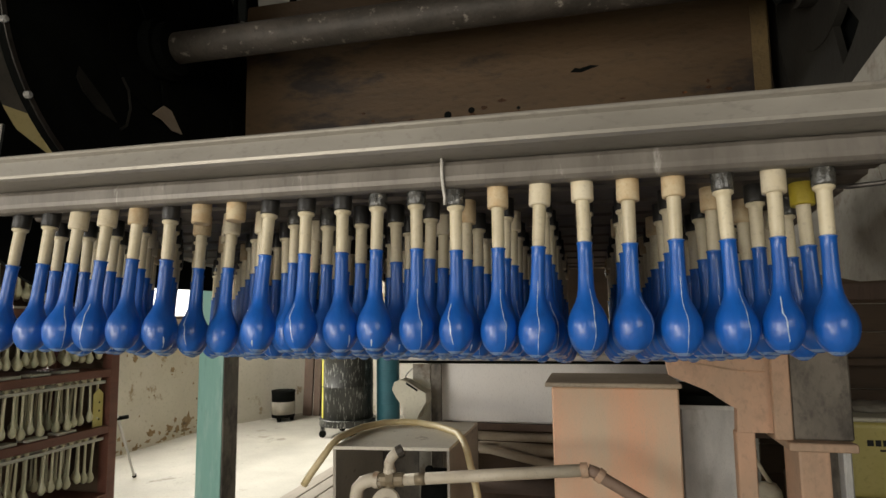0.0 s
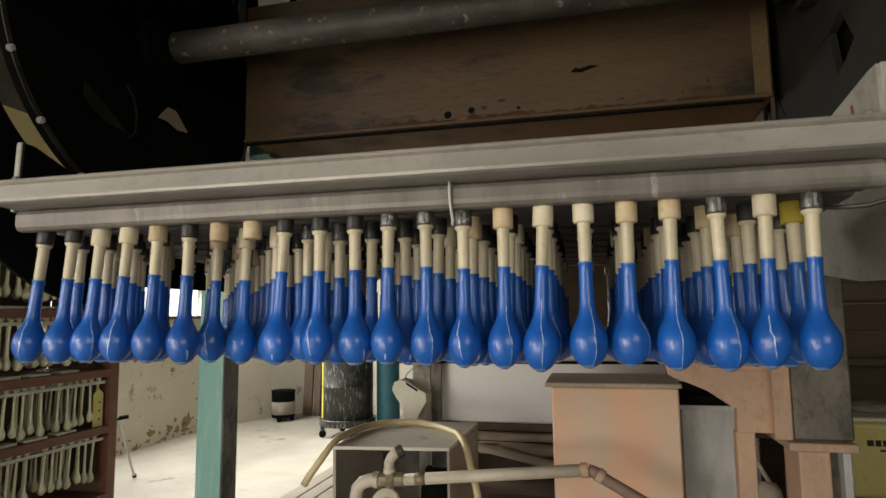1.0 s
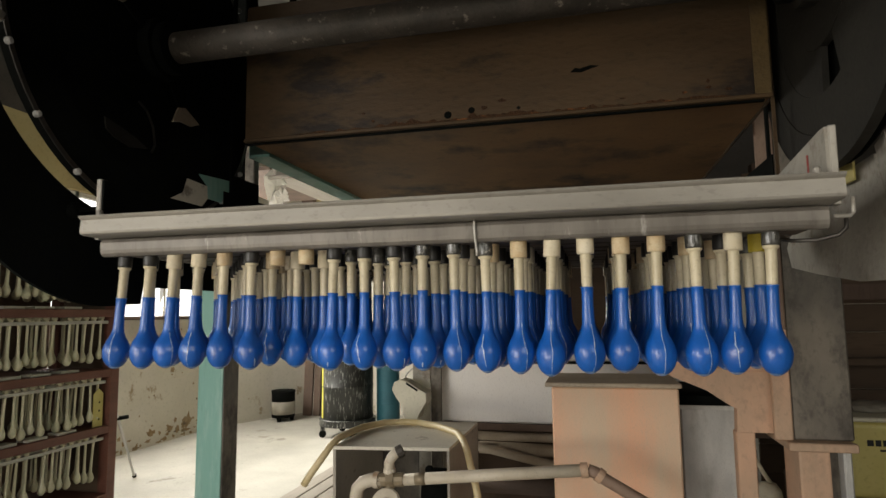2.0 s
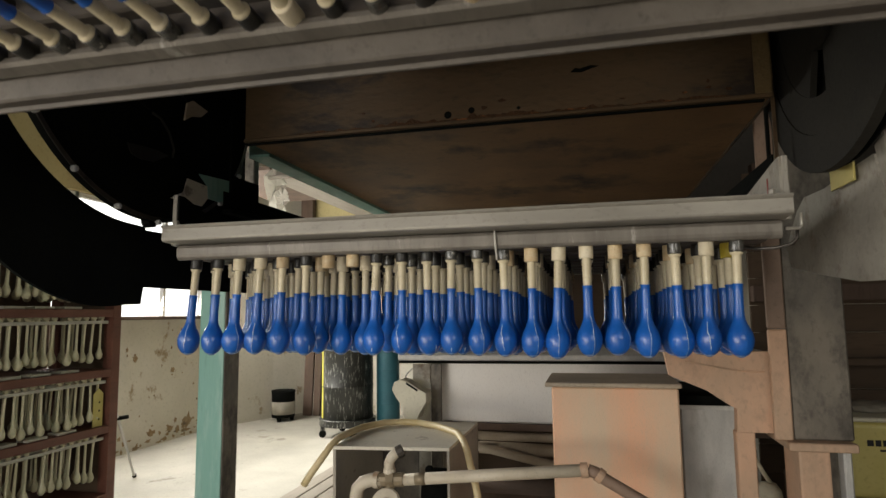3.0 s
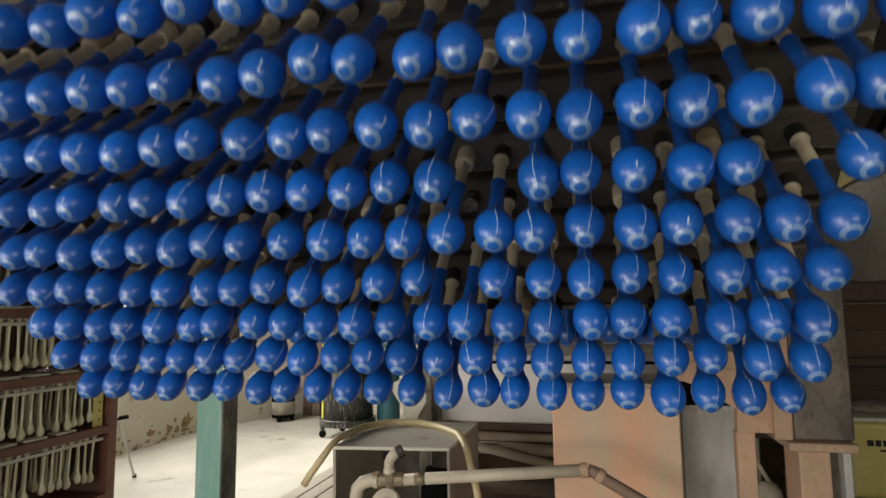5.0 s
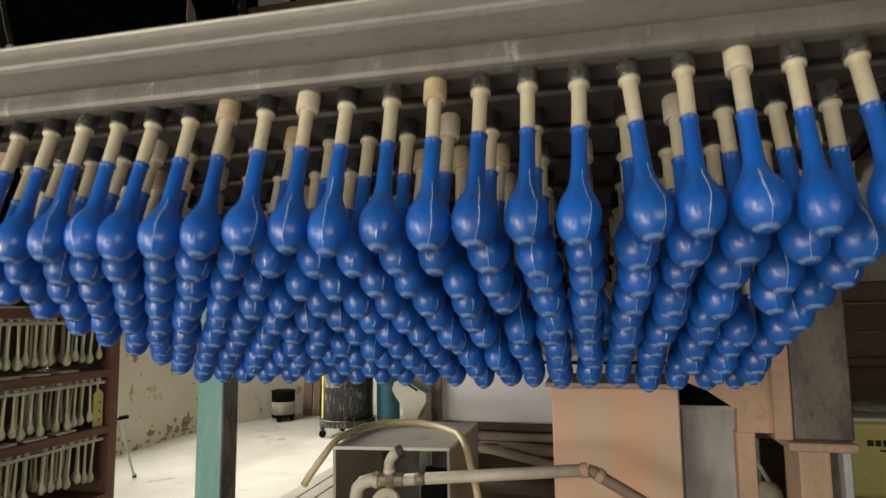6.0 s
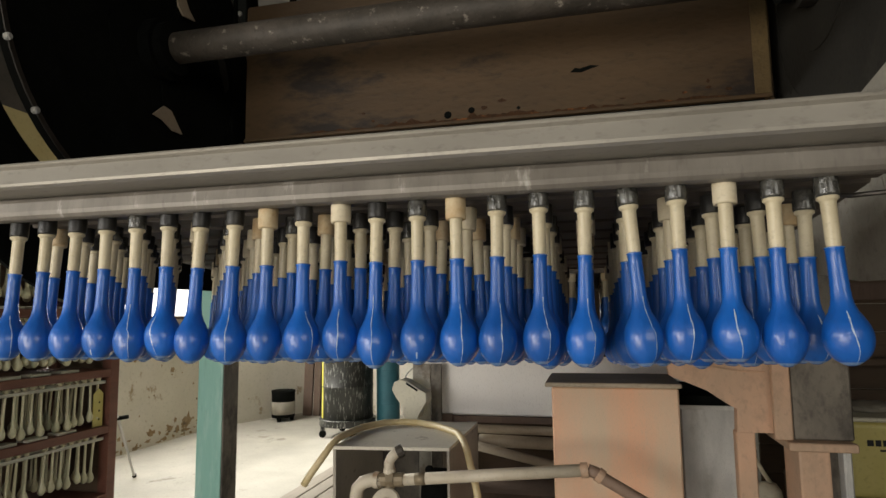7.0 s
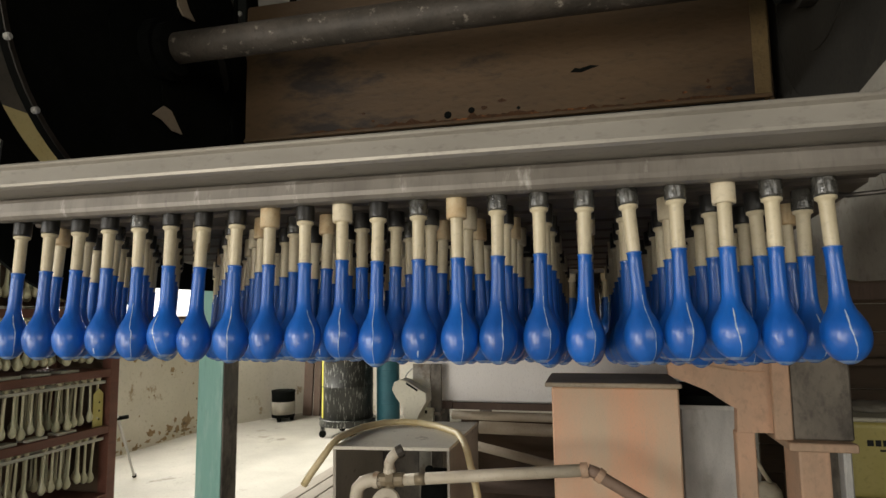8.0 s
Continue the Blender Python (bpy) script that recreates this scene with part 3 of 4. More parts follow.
guard2 = thing("wheel_guard", "grey galvanised curved wheel guard with rust stains", "guard", pose(0.66, GV, GZ))
part("guard_plate", ring_sector(0.58, 0.90, 130, 253, -0.006, 0.006, 56), GREYGUARD, guard2)
part("guard_lip", ring_sector(0.901, 0.908, 130, 253, -0.028, 0.09, 56), GREYGUARD, guard2)
part("tail_plate", prism(((-0.262, -0.868), (0.0, -0.862), (0.30, -0.825), (0.53, -0.79), (0.565, -0.721), (0.51, -0.669), (0.439, -0.613), (0.361, -0.58), (0.186, -0.585), (0.0, -0.57), (-0.13, -0.565)), 0.0065, 0.014), GREYGUARD, guard2)
part("seam", ring_sector(0.58, 0.895, 247, 248, -0.010, -0.0061, 2), GREYGUARD, guard2)
part("painted_strip", box(-0.012, -0.0062, -0.06, 0.09, -0.612, -0.555, 0.001), CONTAINER, guard2, "dirty yellow strip")

duct = thing("box_duct", "brown rust-stained sheet steel box duct", "duct")
part("front_panel", box(-1.2, 0.55, 1.95, 1.96, 1.985, 2.50), RUST, duct)
part("bottom_panel", box(-1.2, 0.55, 1.962, 8.08, 1.988, 1.998), SHEET, duct)
part("flange", box(-1.2, 0.55, 1.932, 1.949, 1.979, 1.991, 0.002), RUST, duct)
part("gasket", box(-1.2, 0.53, 1.945, 1.962, 1.972, 1.978, 0.001), BLACK, duct, "dark joint strip")
part("edge_angle", box(-1.285, -1.202, 2.12, 8.08, 1.975, 1.985), GREEN, duct, "pale green edge angle")
part("edge_web", box(-1.290, -1.286, 2.12, 8.08, 1.975, 2.06), GREEN, duct, "pale green edge angle")
part("side_panel", box(0.552, 0.56, 1.96, 8.08, 1.985, 2.50), RUST, duct)
part("side_panel", box(-1.21, -1.2005, 1.96, 8.08, 1.999, 2.50), RUST, duct)
part("hanger", box(0.545, 0.555, 1.94, 1.948, 1.70, 1.978), RUST, duct)
part("scratch", prism(((-0.035, 2.122), (0.0, 2.118), (0.03, 2.128), (0.055, 2.134), (0.03, 2.139), (-0.005, 2.131), (-0.02, 2.135)), 1.9475, 1.9495, "y"), BLACK, duct, "dark torn scratch")
rs = random.Random(5)
# a ragged crust of rust along the lower edge, thicker in places
for x0, x1, h in ((-1.02, -0.70, 0.010), (-0.72, -0.42, 0.022), (-0.44, -0.12, 0.026), (-0.14, 0.14, 0.016), (0.12, 0.46, 0.014)):
    m = 26
    upper = [(x0 + (x1 - x0) * k / m, 1.993 + h * max(0.0, math.sin(math.pi * k / m)) ** 0.5 * (0.35 + 0.65 * noise.noise(Vector((x0 * 9 + k * 0.37, 3.1, h))) + rs.uniform(0, 0.4)) + 0.001) for k in range(m + 1)]
    lower = [(x1, 1.9922), (x0, 1.9922)]
    part("rust_crust", prism([(a, max(b, 1.9935)) for a, b in upper] + lower, 1.9462, 1.9494, "y"), CRUST, duct, "dark ragged rust crust")
for i in range(9):
    x, z = rs.uniform(-0.9, 0.45), rs.choice((2.02, 2.03, 2.05))
    w, h = rs.uniform(0.004, 0.016), rs.uniform(0.003, 0.009)
    pts = [(x + w * math.cos(a) * rs.uniform(0.5, 1.2), z + h * math.sin(a) * rs.uniform(0.5, 1.2)) for a in (2 * math.pi * k / 9 for k in range(9))]
    part("rust_spot", prism(pts, 1.9475, 1.9494, "y"), CRUST, duct)
for x, z, r in ((-0.443, 2.017, 0.013), (-0.362, 2.026, 0.011), (-0.205, 2.02, 0.006)):
    part("rust_hole", lathe(((r * 0.5, 0), (r, 0.0005), (r * 0.9, 0.002)), 12, m=pose(x, 1.9492, z, 90, 0, 0)), BLACK, duct, "dark rusted-through hole")
part("end_strip", box(0.505, 0.551, 1.943, 1.949, 1.995, 2.50, 0.001), EDGERUST, duct, "yellow rusted end strip")
# hangers up to the ceiling
for u in (-1.15, 0.5):
    for v in (2.2, 4.6):
        part("hanger_rod", box(u - 0.01, u + 0.01, v - 0.01, v + 0.01, 2.0, 4.4), BLACK, duct)

for u, lab in ((-1.30, "black steel guide rail by the left wheel"), (0.535, "black steel guide rail beside the column")):
    rail = thing("guide_rail", "black steel guide rail carrying the racks", "rail", group="guide rails of the dipping line")
    part("track", box(u - 0.018, u + 0.018, 2.0, 7.9, 1.735, 1.752, 0.002), BLACK, rail)
    part("side_web", box(u - (0.022 if u < 0 else -0.018), u - (0.018 if u < 0 else -0.022), 2.0, 7.9, 1.735, 1.82), BLACK, rail)
    for v in (2.05, 4.5, 7.5):
        part("hanger_rod", box(u - 0.03 if u < 0 else u + 0.022, u - 0.022 if u < 0 else u + 0.03, v, v + 0.02, 1.74, 4.4), BLACK, rail)

upright = thing("frame_upright", "black steel frame upright beside the duct", "upright")
part("web", box(-1.46, -1.415, 2.28, 2.38, 1.47, 4.4, 0.004), BLACK, upright)
part("flange", box(-1.395, -1.35, 2.26, 2.30, 1.9, 2.5, 0.004), DIRTYCOL, upright)
channel = thing("steel_channel", "pale green steel channel bolted to the upright", "channel")
part("web", prism(((1.869, 1.858), (2.054, 1.871), (2.058, 1.776), (1.925, 1.779), (1.920, 1.824)), -1.337, -1.333), GREEN, channel)
# Pale plate where bright background would show through a hole.
part("end_flange", prism(((1.725, 1.745), (1.787, 1.776), (1.807, 1.828), (1.918, 1.823), (1.923, 1.778), (1.890, 1.745)), -1.337, -1.3335), LITSHEET, channel, "pale plate standing in for a bright gap")
part("bracket_arm", box(-1.345, -1.338, 1.93, 2.279, 1.80, 1.90), BLACK, channel)

# ceiling panel and torn film far behind
roof = thing("loft_panel", "pale grey loft panel under the roof", "panel")
part("board", box(-2.82, -2.0, 4.95, 8.08, 2.6, 2.63, 0.003), PLANK, roof)
part("joist", box(-2.5, -2.42, 4.95, 8.08, 2.631, 2.70), OLD, roof)
for v in (5.1, 7.9):
    part("hanger_rod", box(-2.47, -2.45, v, v + 0.02, 2.70, 4.4), BLACK, roof)
film = thing("torn_film", "torn dusty plastic film hanging from the loft panel", "film")
for i in range(9):
    u, v = -2.84 - 0.13 * i * 0.6, 5.0 + 0.16 * i
    h = rs.uniform(0.16, 0.42)
    b = bmesh.new()
    grid = [[b.verts.new((u + 0.05 * a + rs.uniform(-0.03, 0.03), v + rs.uniform(-0.04, 0.04), 2.72 - h * c / 4)) for a in range(4 if c < 3 else 3)] for c in range(5)]
    for r0, r1 in zip(grid, grid[1:]):
        for a in range(min(len(r0), len(r1)) - 1):
            b.faces.new((r0[a], r0[a + 1], r1[a + 1], r1[a]))
    bmesh.ops.solidify(b, geom=b.faces[:], thickness=0.004)
    part("shred", b, FILM, film)
part("carrier_batten", box(-3.6, -2.83, 5.0, 6.5, 2.70, 2.735), OLD, film)
for u, v in ((-3.5, 5.1), (-2.9, 6.4)):
    part("hanger_rod", box(u, u + 0.02, v, v + 0.02, 2.735, 4.4), BLACK, film)
solid("wall_post", box(-4.0, -3.82, 7.98, 8.09, 2.2, 4.4, 0.004), OLD, "dark brown timber post on the ochre wall", "post", kind="structure")

# ---------------------------------------------------------------- left side: window, shelf, post
win = thing("window_1", "overexposed white-framed window in cream wall", "window", kind="structure")
part("sill", box(-4.78, -4.56, 3.35, 6.69, 1.335, 1.372, 0.004), OLD, win, "dark stained sill")
for v in (3.42, 4.7, 5.96, 6.67):
    part("mullion", box(-4.70, -4.65, v - 0.02, v + 0.02, 1.372, 2.55, 0.003), WHITEFRAME, win)
part("top_rail", box(-4.70, -4.65, 3.4, 6.69, 2.50, 2.548, 0.003), WHITEFRAME, win)
sheet = bpy.data.materials.new("bright_haze")
sheet.use_nodes = True
sheet.node_tree.nodes["Principled BSDF"].inputs["Base Color"].default_value = (0.8, 0.8, 0.76, 1)
sheet.node_tree.nodes["Principled BSDF"].inputs["Emission Color"].default_value = (1.0, 0.98, 0.92, 1)
sheet.node_tree.nodes["Principled BSDF"].inputs["Emission Strength"].default_value = 1.6
solid("backdrop", box(-8.0, -7.95, 0, 12, -0.2, 4.4), sheet, "bright hazy daylight outside the window", "backdrop", kind="structure")

shelf = thing("former_shelf", "red-brown wooden shelf full of spare formers", "shelf")
TIERS = (0.10, 0.58, 0.985, 1.42, 1.86)
for z in TIERS:
    part("shelf_board", box(-4.02, -3.45, 1.0, 3.87, z - 0.055, z, 0.003), WOOD, shelf)
for u in (-3.53, -4.02):
    for v in (3.87, 0.92):
        part("shelf_post", box(u, u + 0.08, v, v + 0.08, 0, 1.95, 0.003), WOOD, shelf)
part("back_panel", box(-4.05, -4.025, 1.0, 3.87, 0.05, 1.9), BROWNPLANK, shelf)
part("end_panel", box(-3.935, -3.535, 3.90, 3.915, 0.05, 1.9), BROWNPLANK, shelf)
for z in TIERS[1:]:
    for u in (-3.50, -3.62, -3.76):
        part("hanging_strip", box(u - 0.018, u + 0.018, 1.0, 3.86, z - 0.104, z - 0.082, 0.002), CLEAR, shelf, "grey plastic strip with holes")
        for v in (1.05, 2.4, 3.8):
            part("strip_peg", box(u - 0.006, u + 0.006, v - 0.006, v + 0.006, z - 0.085, z - 0.054), ZINC, shelf)
    for k, v in enumerate((3.0, 3.22, 3.45)):
        part("loose_strip", box(-3.56, -3.47, v, v + 0.15, z + 0.001, z + 0.018, 0.003), CLEAR, shelf, "loose plastic strip on the board")


def spare_mesh(n, width, length):
    b = lathe(((0.009, 0.030), (0.017, 0.028), (0.017, 0.012), (0.009, 0.008), (0.0085, -0.03), (0.0085, -0.10), (0.0092, -0.16), (0.0105, -length + 0.078), (width * 0.72, -length + 0.056), (width, -length + 0.035),
               (width * 0.8, -length + 0.012), (width * 0.35, -length)), 14)
    box(-0.026, 0.026, -0.006, 0.006, 0.022, 0.036, 0.002, bm=b)
    return mesh_of(b, n, SPARE, True)


SPARES = [spare_mesh("spare_former", 0.0270, 0.285), spare_mesh("spare_former", 0.0250, 0.27), spare_mesh("spare_former", 0.0285, 0.295)]
rs = random.Random(11)
for z in TIERS[1:]:
    for u, lo in ((-3.50, 2.2), (-3.62, 2.4), (-3.76, 2.6)):
        v = lo
        while v < 3.80:
            v += (0.066 if u > -3.6 else 0.085) + rs.uniform(-0.006, 0.007)
            if rs.random() < 0.08 or v > 3.82:
                continue
            ob = new("spare_former", rs.choice(SPARES))
            ob.matrix_basis = pose(u, v, z - 0.092, rs.gauss(2.0, 1.6), rs.gauss(0, 1.2), 90 + rs.uniform(-8, 8))
            tagged(ob, "cream bulb-ended former hanging from a shelf strip", "former", "spare formers on the shelf")
card = thing("yellow_card", "yellow perforated card standing in the shelf", "card", pose(-3.49, 3.80, 0.581))
part("sheet", prism(((-0.045, 0), (0.045, 0), (0.045, 0.23), (0.0, 0.27), (-0.045, 0.23)), -0.003, 0.003), CONTAINER, card)
for z in (0.05, 0.11, 0.17):
    part("hole", lathe(((0.004, 0), (0.008, 0.0003), (0.004, 0.0006)), 10, m=pose(0.0032, 0.01, z, 0, 90, 0)), BLACK, card)

stand = thing("folding_stand", "thin grey folding stand with black grip", "stand")
part("leg", tube(((-3.60, 4.12, 0.60), (-3.85, 4.63, 0.012)), 0.011, 10), ZINC, stand)
part("grip", tube(((-3.64, 4.13, 0.575), (-3.53, 4.15, 0.592)), 0.016, 10), BLACK, stand)
part("back_leg", tube(((-3.64, 4.13, 0.57), (-3.74, 4.0, 0.01)), 0.010, 10), ZINC, stand)
part("foot", lathe(((0.014, 0), (0.017, 0.004), (0.015, 0.03)), 10, m=pose(-3.85, 4.63, 0)), BLACK, stand)

post = thing("steel_post", "pale green painted square steel post, chipped", "post", pose(-2.036, 3.07, 0, 0, 0.35, 0))
part("shaft", box(-0.076, 0.076, -0.075, 0.065, 0, 4.38, 0.006, seg=2), GREEN, post)
part("side_channel", box(0.077, 0.086, -0.073, 0.063, 0.015, 4.37, 0.002), DIRTYCOL, post, "dark strip along the right side of the post")
part("base_plate", box(-0.15, 0.15, -0.15, 0.15, 0.0, 0.014, 0.003), GREEN, post)

paint_can = thing("paint_bucket", "black bucket with a dirty white label", "bucket", pose(-3.96, 7.45, 0))
part("body", lathe(((0.13, 0.045), (0.148, 0.05), (0.15, 0.36), (0.155, 0.37), (0.155, 0.39), (0.14, 0.392)), 28), BLACK, paint_can, smooth=True)
part("label", lathe(((0.1495, 0.09), (0.151, 0.091), (0.152, 0.25), (0.1505, 0.251)), 28), LABEL, paint_can, "dirty white wrap label", smooth=True)
for a in (30, 150, 270):
    part("foot", box(-0.02, 0.02, -0.02, 0.02, 0, 0.046, bm=None), BLACK, paint_can, at=pose(0.11 * math.cos(radians(a)), 0.11 * math.sin(radians(a)), 0))
boards = thing("timber_stack", "old brown timber boards leaning at the wall", "boards")
for i, (u, w, h) in enumerate(((-3.88, 0.13, 1.5), (-3.73, 0.10, 1.35), (-3.61, 0.10, 1.6), (-3.36, 0.09, 1.4))):
    part("board", box(u, u + w, -0.02, 0.02, 0, h, 0.004), OLD, boards, at=pose(0, 7.86, 0.004, -5, 0, 0))

drum = thing("metal_drum", "black tarred drum with paint runs", "drum", pose(-2.73, 6.65, 0))
part("body", lathe(((0.27, 0.20), (0.288, 0.205), (0.288, 0.55), (0.294, 0.56), (0.288, 0.57), (0.288, 0.95), (0.294, 0.96), (0.288, 0.97), (0.288, 1.28), (0.27, 1.29)), 48), DRUMMAT, drum, smooth=True)
part("stand_ring", lathe(((0.27, 0.13), (0.315, 0.132), (0.318, 0.145), (0.312, 0.19), (0.322, 0.198), (0.316, 0.206), (0.292, 0.207)), 40), DRUMMAT, drum, smooth=True)
for a in (35, 125, 215, 305):
    foot = part("caster", lathe(((0.02, -0.014), (0.04, -0.013), (0.04, 0.013), (0.02, 0.014)), 14, m=pose(0, 0, 0.042, 90, 0, 20)), BLACK, drum, at=pose(0.285 * math.cos(radians(a)), 0.285 * math.sin(radians(a)), 0))
    part("fork", box(-0.02, 0.02, -0.022, 0.022, 0.075, 0.135, 0.003), DRUMMAT, foot)
st = bmesh.new()
for i in range(7):
    a0, a1 = radians(196 + 4 * i), radians(200 + 4 * i)
    q = [st.verts.new((0.2905 * math.cos(a), 0.2905 * math.sin(a), z)) for a, z in ((a0, 0.215), (a1, 0.215), (a1, 1.27), (a0, 1.27))]
    st.faces.new(q)
bmesh.ops.solidify(st, geom=st.faces[:], thickness=0.001)
part("paint_stripe", st, DRUMYELLOW, drum, "yellow paint stripe")

gas = thing("gas_cylinder", "teal painted upright gas cylinder", "cylinder", pose(-2.28, 6.75, 0))
part("body", lathe(((0.12, 0.0), (0.13, 0.015), (0.13, 1.18), (0.115, 1.27), (0.07, 1.33), (0.03, 1.35)), 32), BLUEPAINT, gas, smooth=True)
for z in (0.35, 0.72):
    part("band", lathe(((0.1305, z), (0.133, z + 0.002), (0.133, z + 0.008), (0.1305, z + 0.01)), 32), BLUEPAINT, gas)
part("valve", lathe(((0.02, 1.35), (0.022, 1.36), (0.022, 1.43), (0.01, 1.44)), 12), BRASS, gas)

pallet = thing("floor_boards", "grey weathered boards lying on the floor", "boards")
for i in range(9):
    u = -2.22 + 0.13 * i
    part("plank", box(u, u + 0.118, 3.35 + rs.uniform(-0.03, 0.03), 5.0 + rs.uniform(-0.06, 0.06), 0.035, 0.06, 0.003), PLANK, pallet)
for v in (3.5, 4.2, 4.85):
    part("bearer", box(-2.22, -1.06, v, v + 0.08, 0, 0.034), PLANK, pallet)

# ---------------------------------------------------------------- middle: hood, pipes, tank, jug
hood = thing("metal_hood", "grey sheet metal hood with open front", "hood")
# Top panel paler than the sides, its light put into the colour.
part("top_panel", prism(((-1.115, 2.55), (-0.607, 2.60), (-0.60, 3.236), (-1.105, 3.19)), 0.771, 0.785, "z"), LITSHEET, hood)
part("side_panel", prism(((-1.115, 2.551), (-1.105, 3.19), (-1.095, 3.19), (-1.103, 2.552)), 0, 0.770, "z"), HOODMAT, hood)
part("side_panel", prism(((-0.617, 2.6), (-0.607, 2.601), (-0.60, 3.236), (-0.610, 3.236)), 0, 0.770, "z"), HOODMAT, hood)
part("back_panel", box(-1.094, -0.90, 3.15, 3.165, 0, 0.770), DIRTYCOL, hood)
pump = thing("pump_motor", "dark blue-black pump motor under the hood", "motor", pose(-0.79, 3.02, 0))
part("body", lathe(((0.05, -0.075), (0.08, -0.07), (0.085, 0.0), (0.08, 0.07), (0.05, 0.075)), 24, m=pose(0.03, 0, 0.485, 0, 90, 0)), BLACK, pump, smooth=True)
part("terminal_box", box(-0.005, 0.065, -0.03, 0.03, 0.565, 0.592, 0.005), BLACK, pump)
part("lifting_eye", lathe(((0.008, 0), (0.02, 0.004), (0.02, 0.02), (0.008, 0.026)), 12, m=pose(-0.02, 0.02, 0.585, 90, 0, 0)), BLACK, pump)
part("pedestal", box(-0.04, 0.10, -0.07, 0.07, 0, 0.415, 0.004), DIRTYCOL, pump)

hose = thing("rubber_hose", "yellow rubber hose arched over the hood", "hose")
pts = [(-1.228, 2.50, 0.628), (-1.205, 2.505, 0.665), (-1.162, 2.52, 0.728), (-1.128, 2.55, 0.785), (-1.12, 2.62, 0.806), (-1.12, 2.72, 0.806), (-1.115, 2.90, 0.803), (-1.05, 3.05, 0.802), (-0.96, 3.085, 0.802), (-0.87, 3.07, 0.802),
       (-0.77, 3.01, 0.802), (-0.69, 2.92, 0.803), (-0.618, 2.83, 0.803), (-0.575, 2.74, 0.790), (-0.545, 2.68, 0.755), (-0.525, 2.64, 0.71), (-0.50, 2.60, 0.66), (-0.485, 2.58, 0.60), (-0.47, 2.56, 0.48), (-0.46, 2.55, 0.30), (-0.45, 2.53, 0.02)]
part("tube_wall", tube(pts, 0.0155, 14), HOSE, hose, smooth=True)

pipes = thing("pipe_assembly", "dirty white plastic pipes with a brass valve", "pipe")
part("long_pipe", tube(((-0.70, 2.25, 0.740), (-0.045, 2.25, 0.803)), 0.0215, 18), PVC, pipes, smooth=True)
part("tape_band", tube(((-0.655, 2.25, 0.7443), (-0.615, 2.25, 0.7482)), 0.0222, 18), BRASS, pipes, "brown tape band", smooth=True)
part("coupling", tube(((-0.055, 2.25, 0.802), (-0.03, 2.25, 0.8045)), 0.0265, 18), WEATHER, pipes)
part("brown_pipe", tube(((-0.03, 2.25, 0.8045), (-0.005, 2.25, 0.797), (0.02, 2.25, 0.779), (0.14, 2.25, 0.712), (0.40, 2.25, 0.57), (0.44, 2.25, 0.53), (0.45, 2.25, 0.46), (0.45, 2.25, 0.0)), 0.021, 16), BROWNPIPE, pipes, "brown stained pipe", smooth=True)
part("clamp_ring", tube(((0.0, 2.25, 0.7935), (0.018, 2.25, 0.781)), 0.026, 16), WEATHER, pipes)
part("elbow", tube(((-0.785, 2.25, 0.735), (-0.83, 2.25, 0.733), (-0.862, 2.25, 0.722), (-0.883, 2.25, 0.70), (-0.890, 2.25, 0.66), (-0.890, 2.25, 0.0)), 0.025, 18), PVC, pipes, smooth=True)
part("elbow_ring", tube(((-0.815, 2.25, 0.734), (-0.797, 2.25, 0.7345)), 0.031, 18), PVC, pipes)
part("riser", tube(((-0.755, 2.25, 0.74), (-0.757, 2.25, 0.80), (-0.750, 2.252, 0.815), (-0.738, 2.256, 0.830), (-0.722, 2.26, 0.838)), 0.0195, 16), PVC, pipes, smooth=True)
part("riser_collar", tube(((-0.728, 2.258, 0.835), (-0.708, 2.263, 0.845)), 0.0235, 10), PIPE, pipes, "rusty threaded collar")
part("riser_collar", tube(((-0.756, 2.25, 0.765), (-0.756, 2.25, 0.778)), 0.0235, 12), PVC, pipes)
valve = part("valve_body", tube(((-0.80, 2.25, 0.735), (-0.70, 2.25, 0.740)), 0.0255, 10), BRASS, pipes, "worn brass valve body")
part("valve_nut", tube(((-0.765, 2.25, 0.737), (-0.735, 2.25, 0.7385)), 0.032, 6), BRASS, valve)
part("handwheel", lathe(((0.012, 0), (0.05, 0.003), (0.056, 0.010), (0.05, 0.017), (0.02, 0.019), (0.012, 0.03)), 16, m=pose(-0.752, 2.20, 0.665, 60, 0, 0)), PVC, valve)
part("valve_stem", tube(((-0.752, 2.21, 0.67), (-0.752, 2.24, 0.73)), 0.012, 10), BRASS, valve)

tank = thing("dipping_tank", "bare steel dipping tank rising on its lift frame", "tank")
lift = thing("lift_frame", "dark steel frame that lifts the dipping tank", "frame")
part("body", box(-0.98, 0.9, 3.6, 5.4, 0.72, 1.065, 0.008), TANK, tank)
part("rim", box(-1.12, 0.95, 3.50, 5.5, 1.082, 1.118, 0.006), ZINC, tank)
part("rim_lip", box(-1.12, 0.95, 3.52, 3.56, 1.064, 1.081, 0.002), BLACK, tank, "dark rubber lip")
part("bottom_rail", box(-0.98, 0.9, 3.58, 3.64, 0.68, 0.718, 0.003), OLD, tank)
part("terminal_box", box(-0.985, -0.898, 3.452, 3.496, 0.615, 0.70, 0.006, seg=2), JUG, tank, "small cream box")
part("terminal_slot", box(-0.945, -0.932, 3.448, 3.4515, 0.672, 0.69), BLACK, tank)
part("box_bracket", box(-0.897, -0.86, 3.47, 3.579, 0.66, 0.68), DIRTYCOL, tank)
# Dark block in place of the shadow that the scoop casts on the tank.
part("corner_block", box(-0.88, -0.81, 3.56, 3.579, 0.685, 0.73, 0.003), OLD, tank, "dark block standing in for the scoop's shadow")
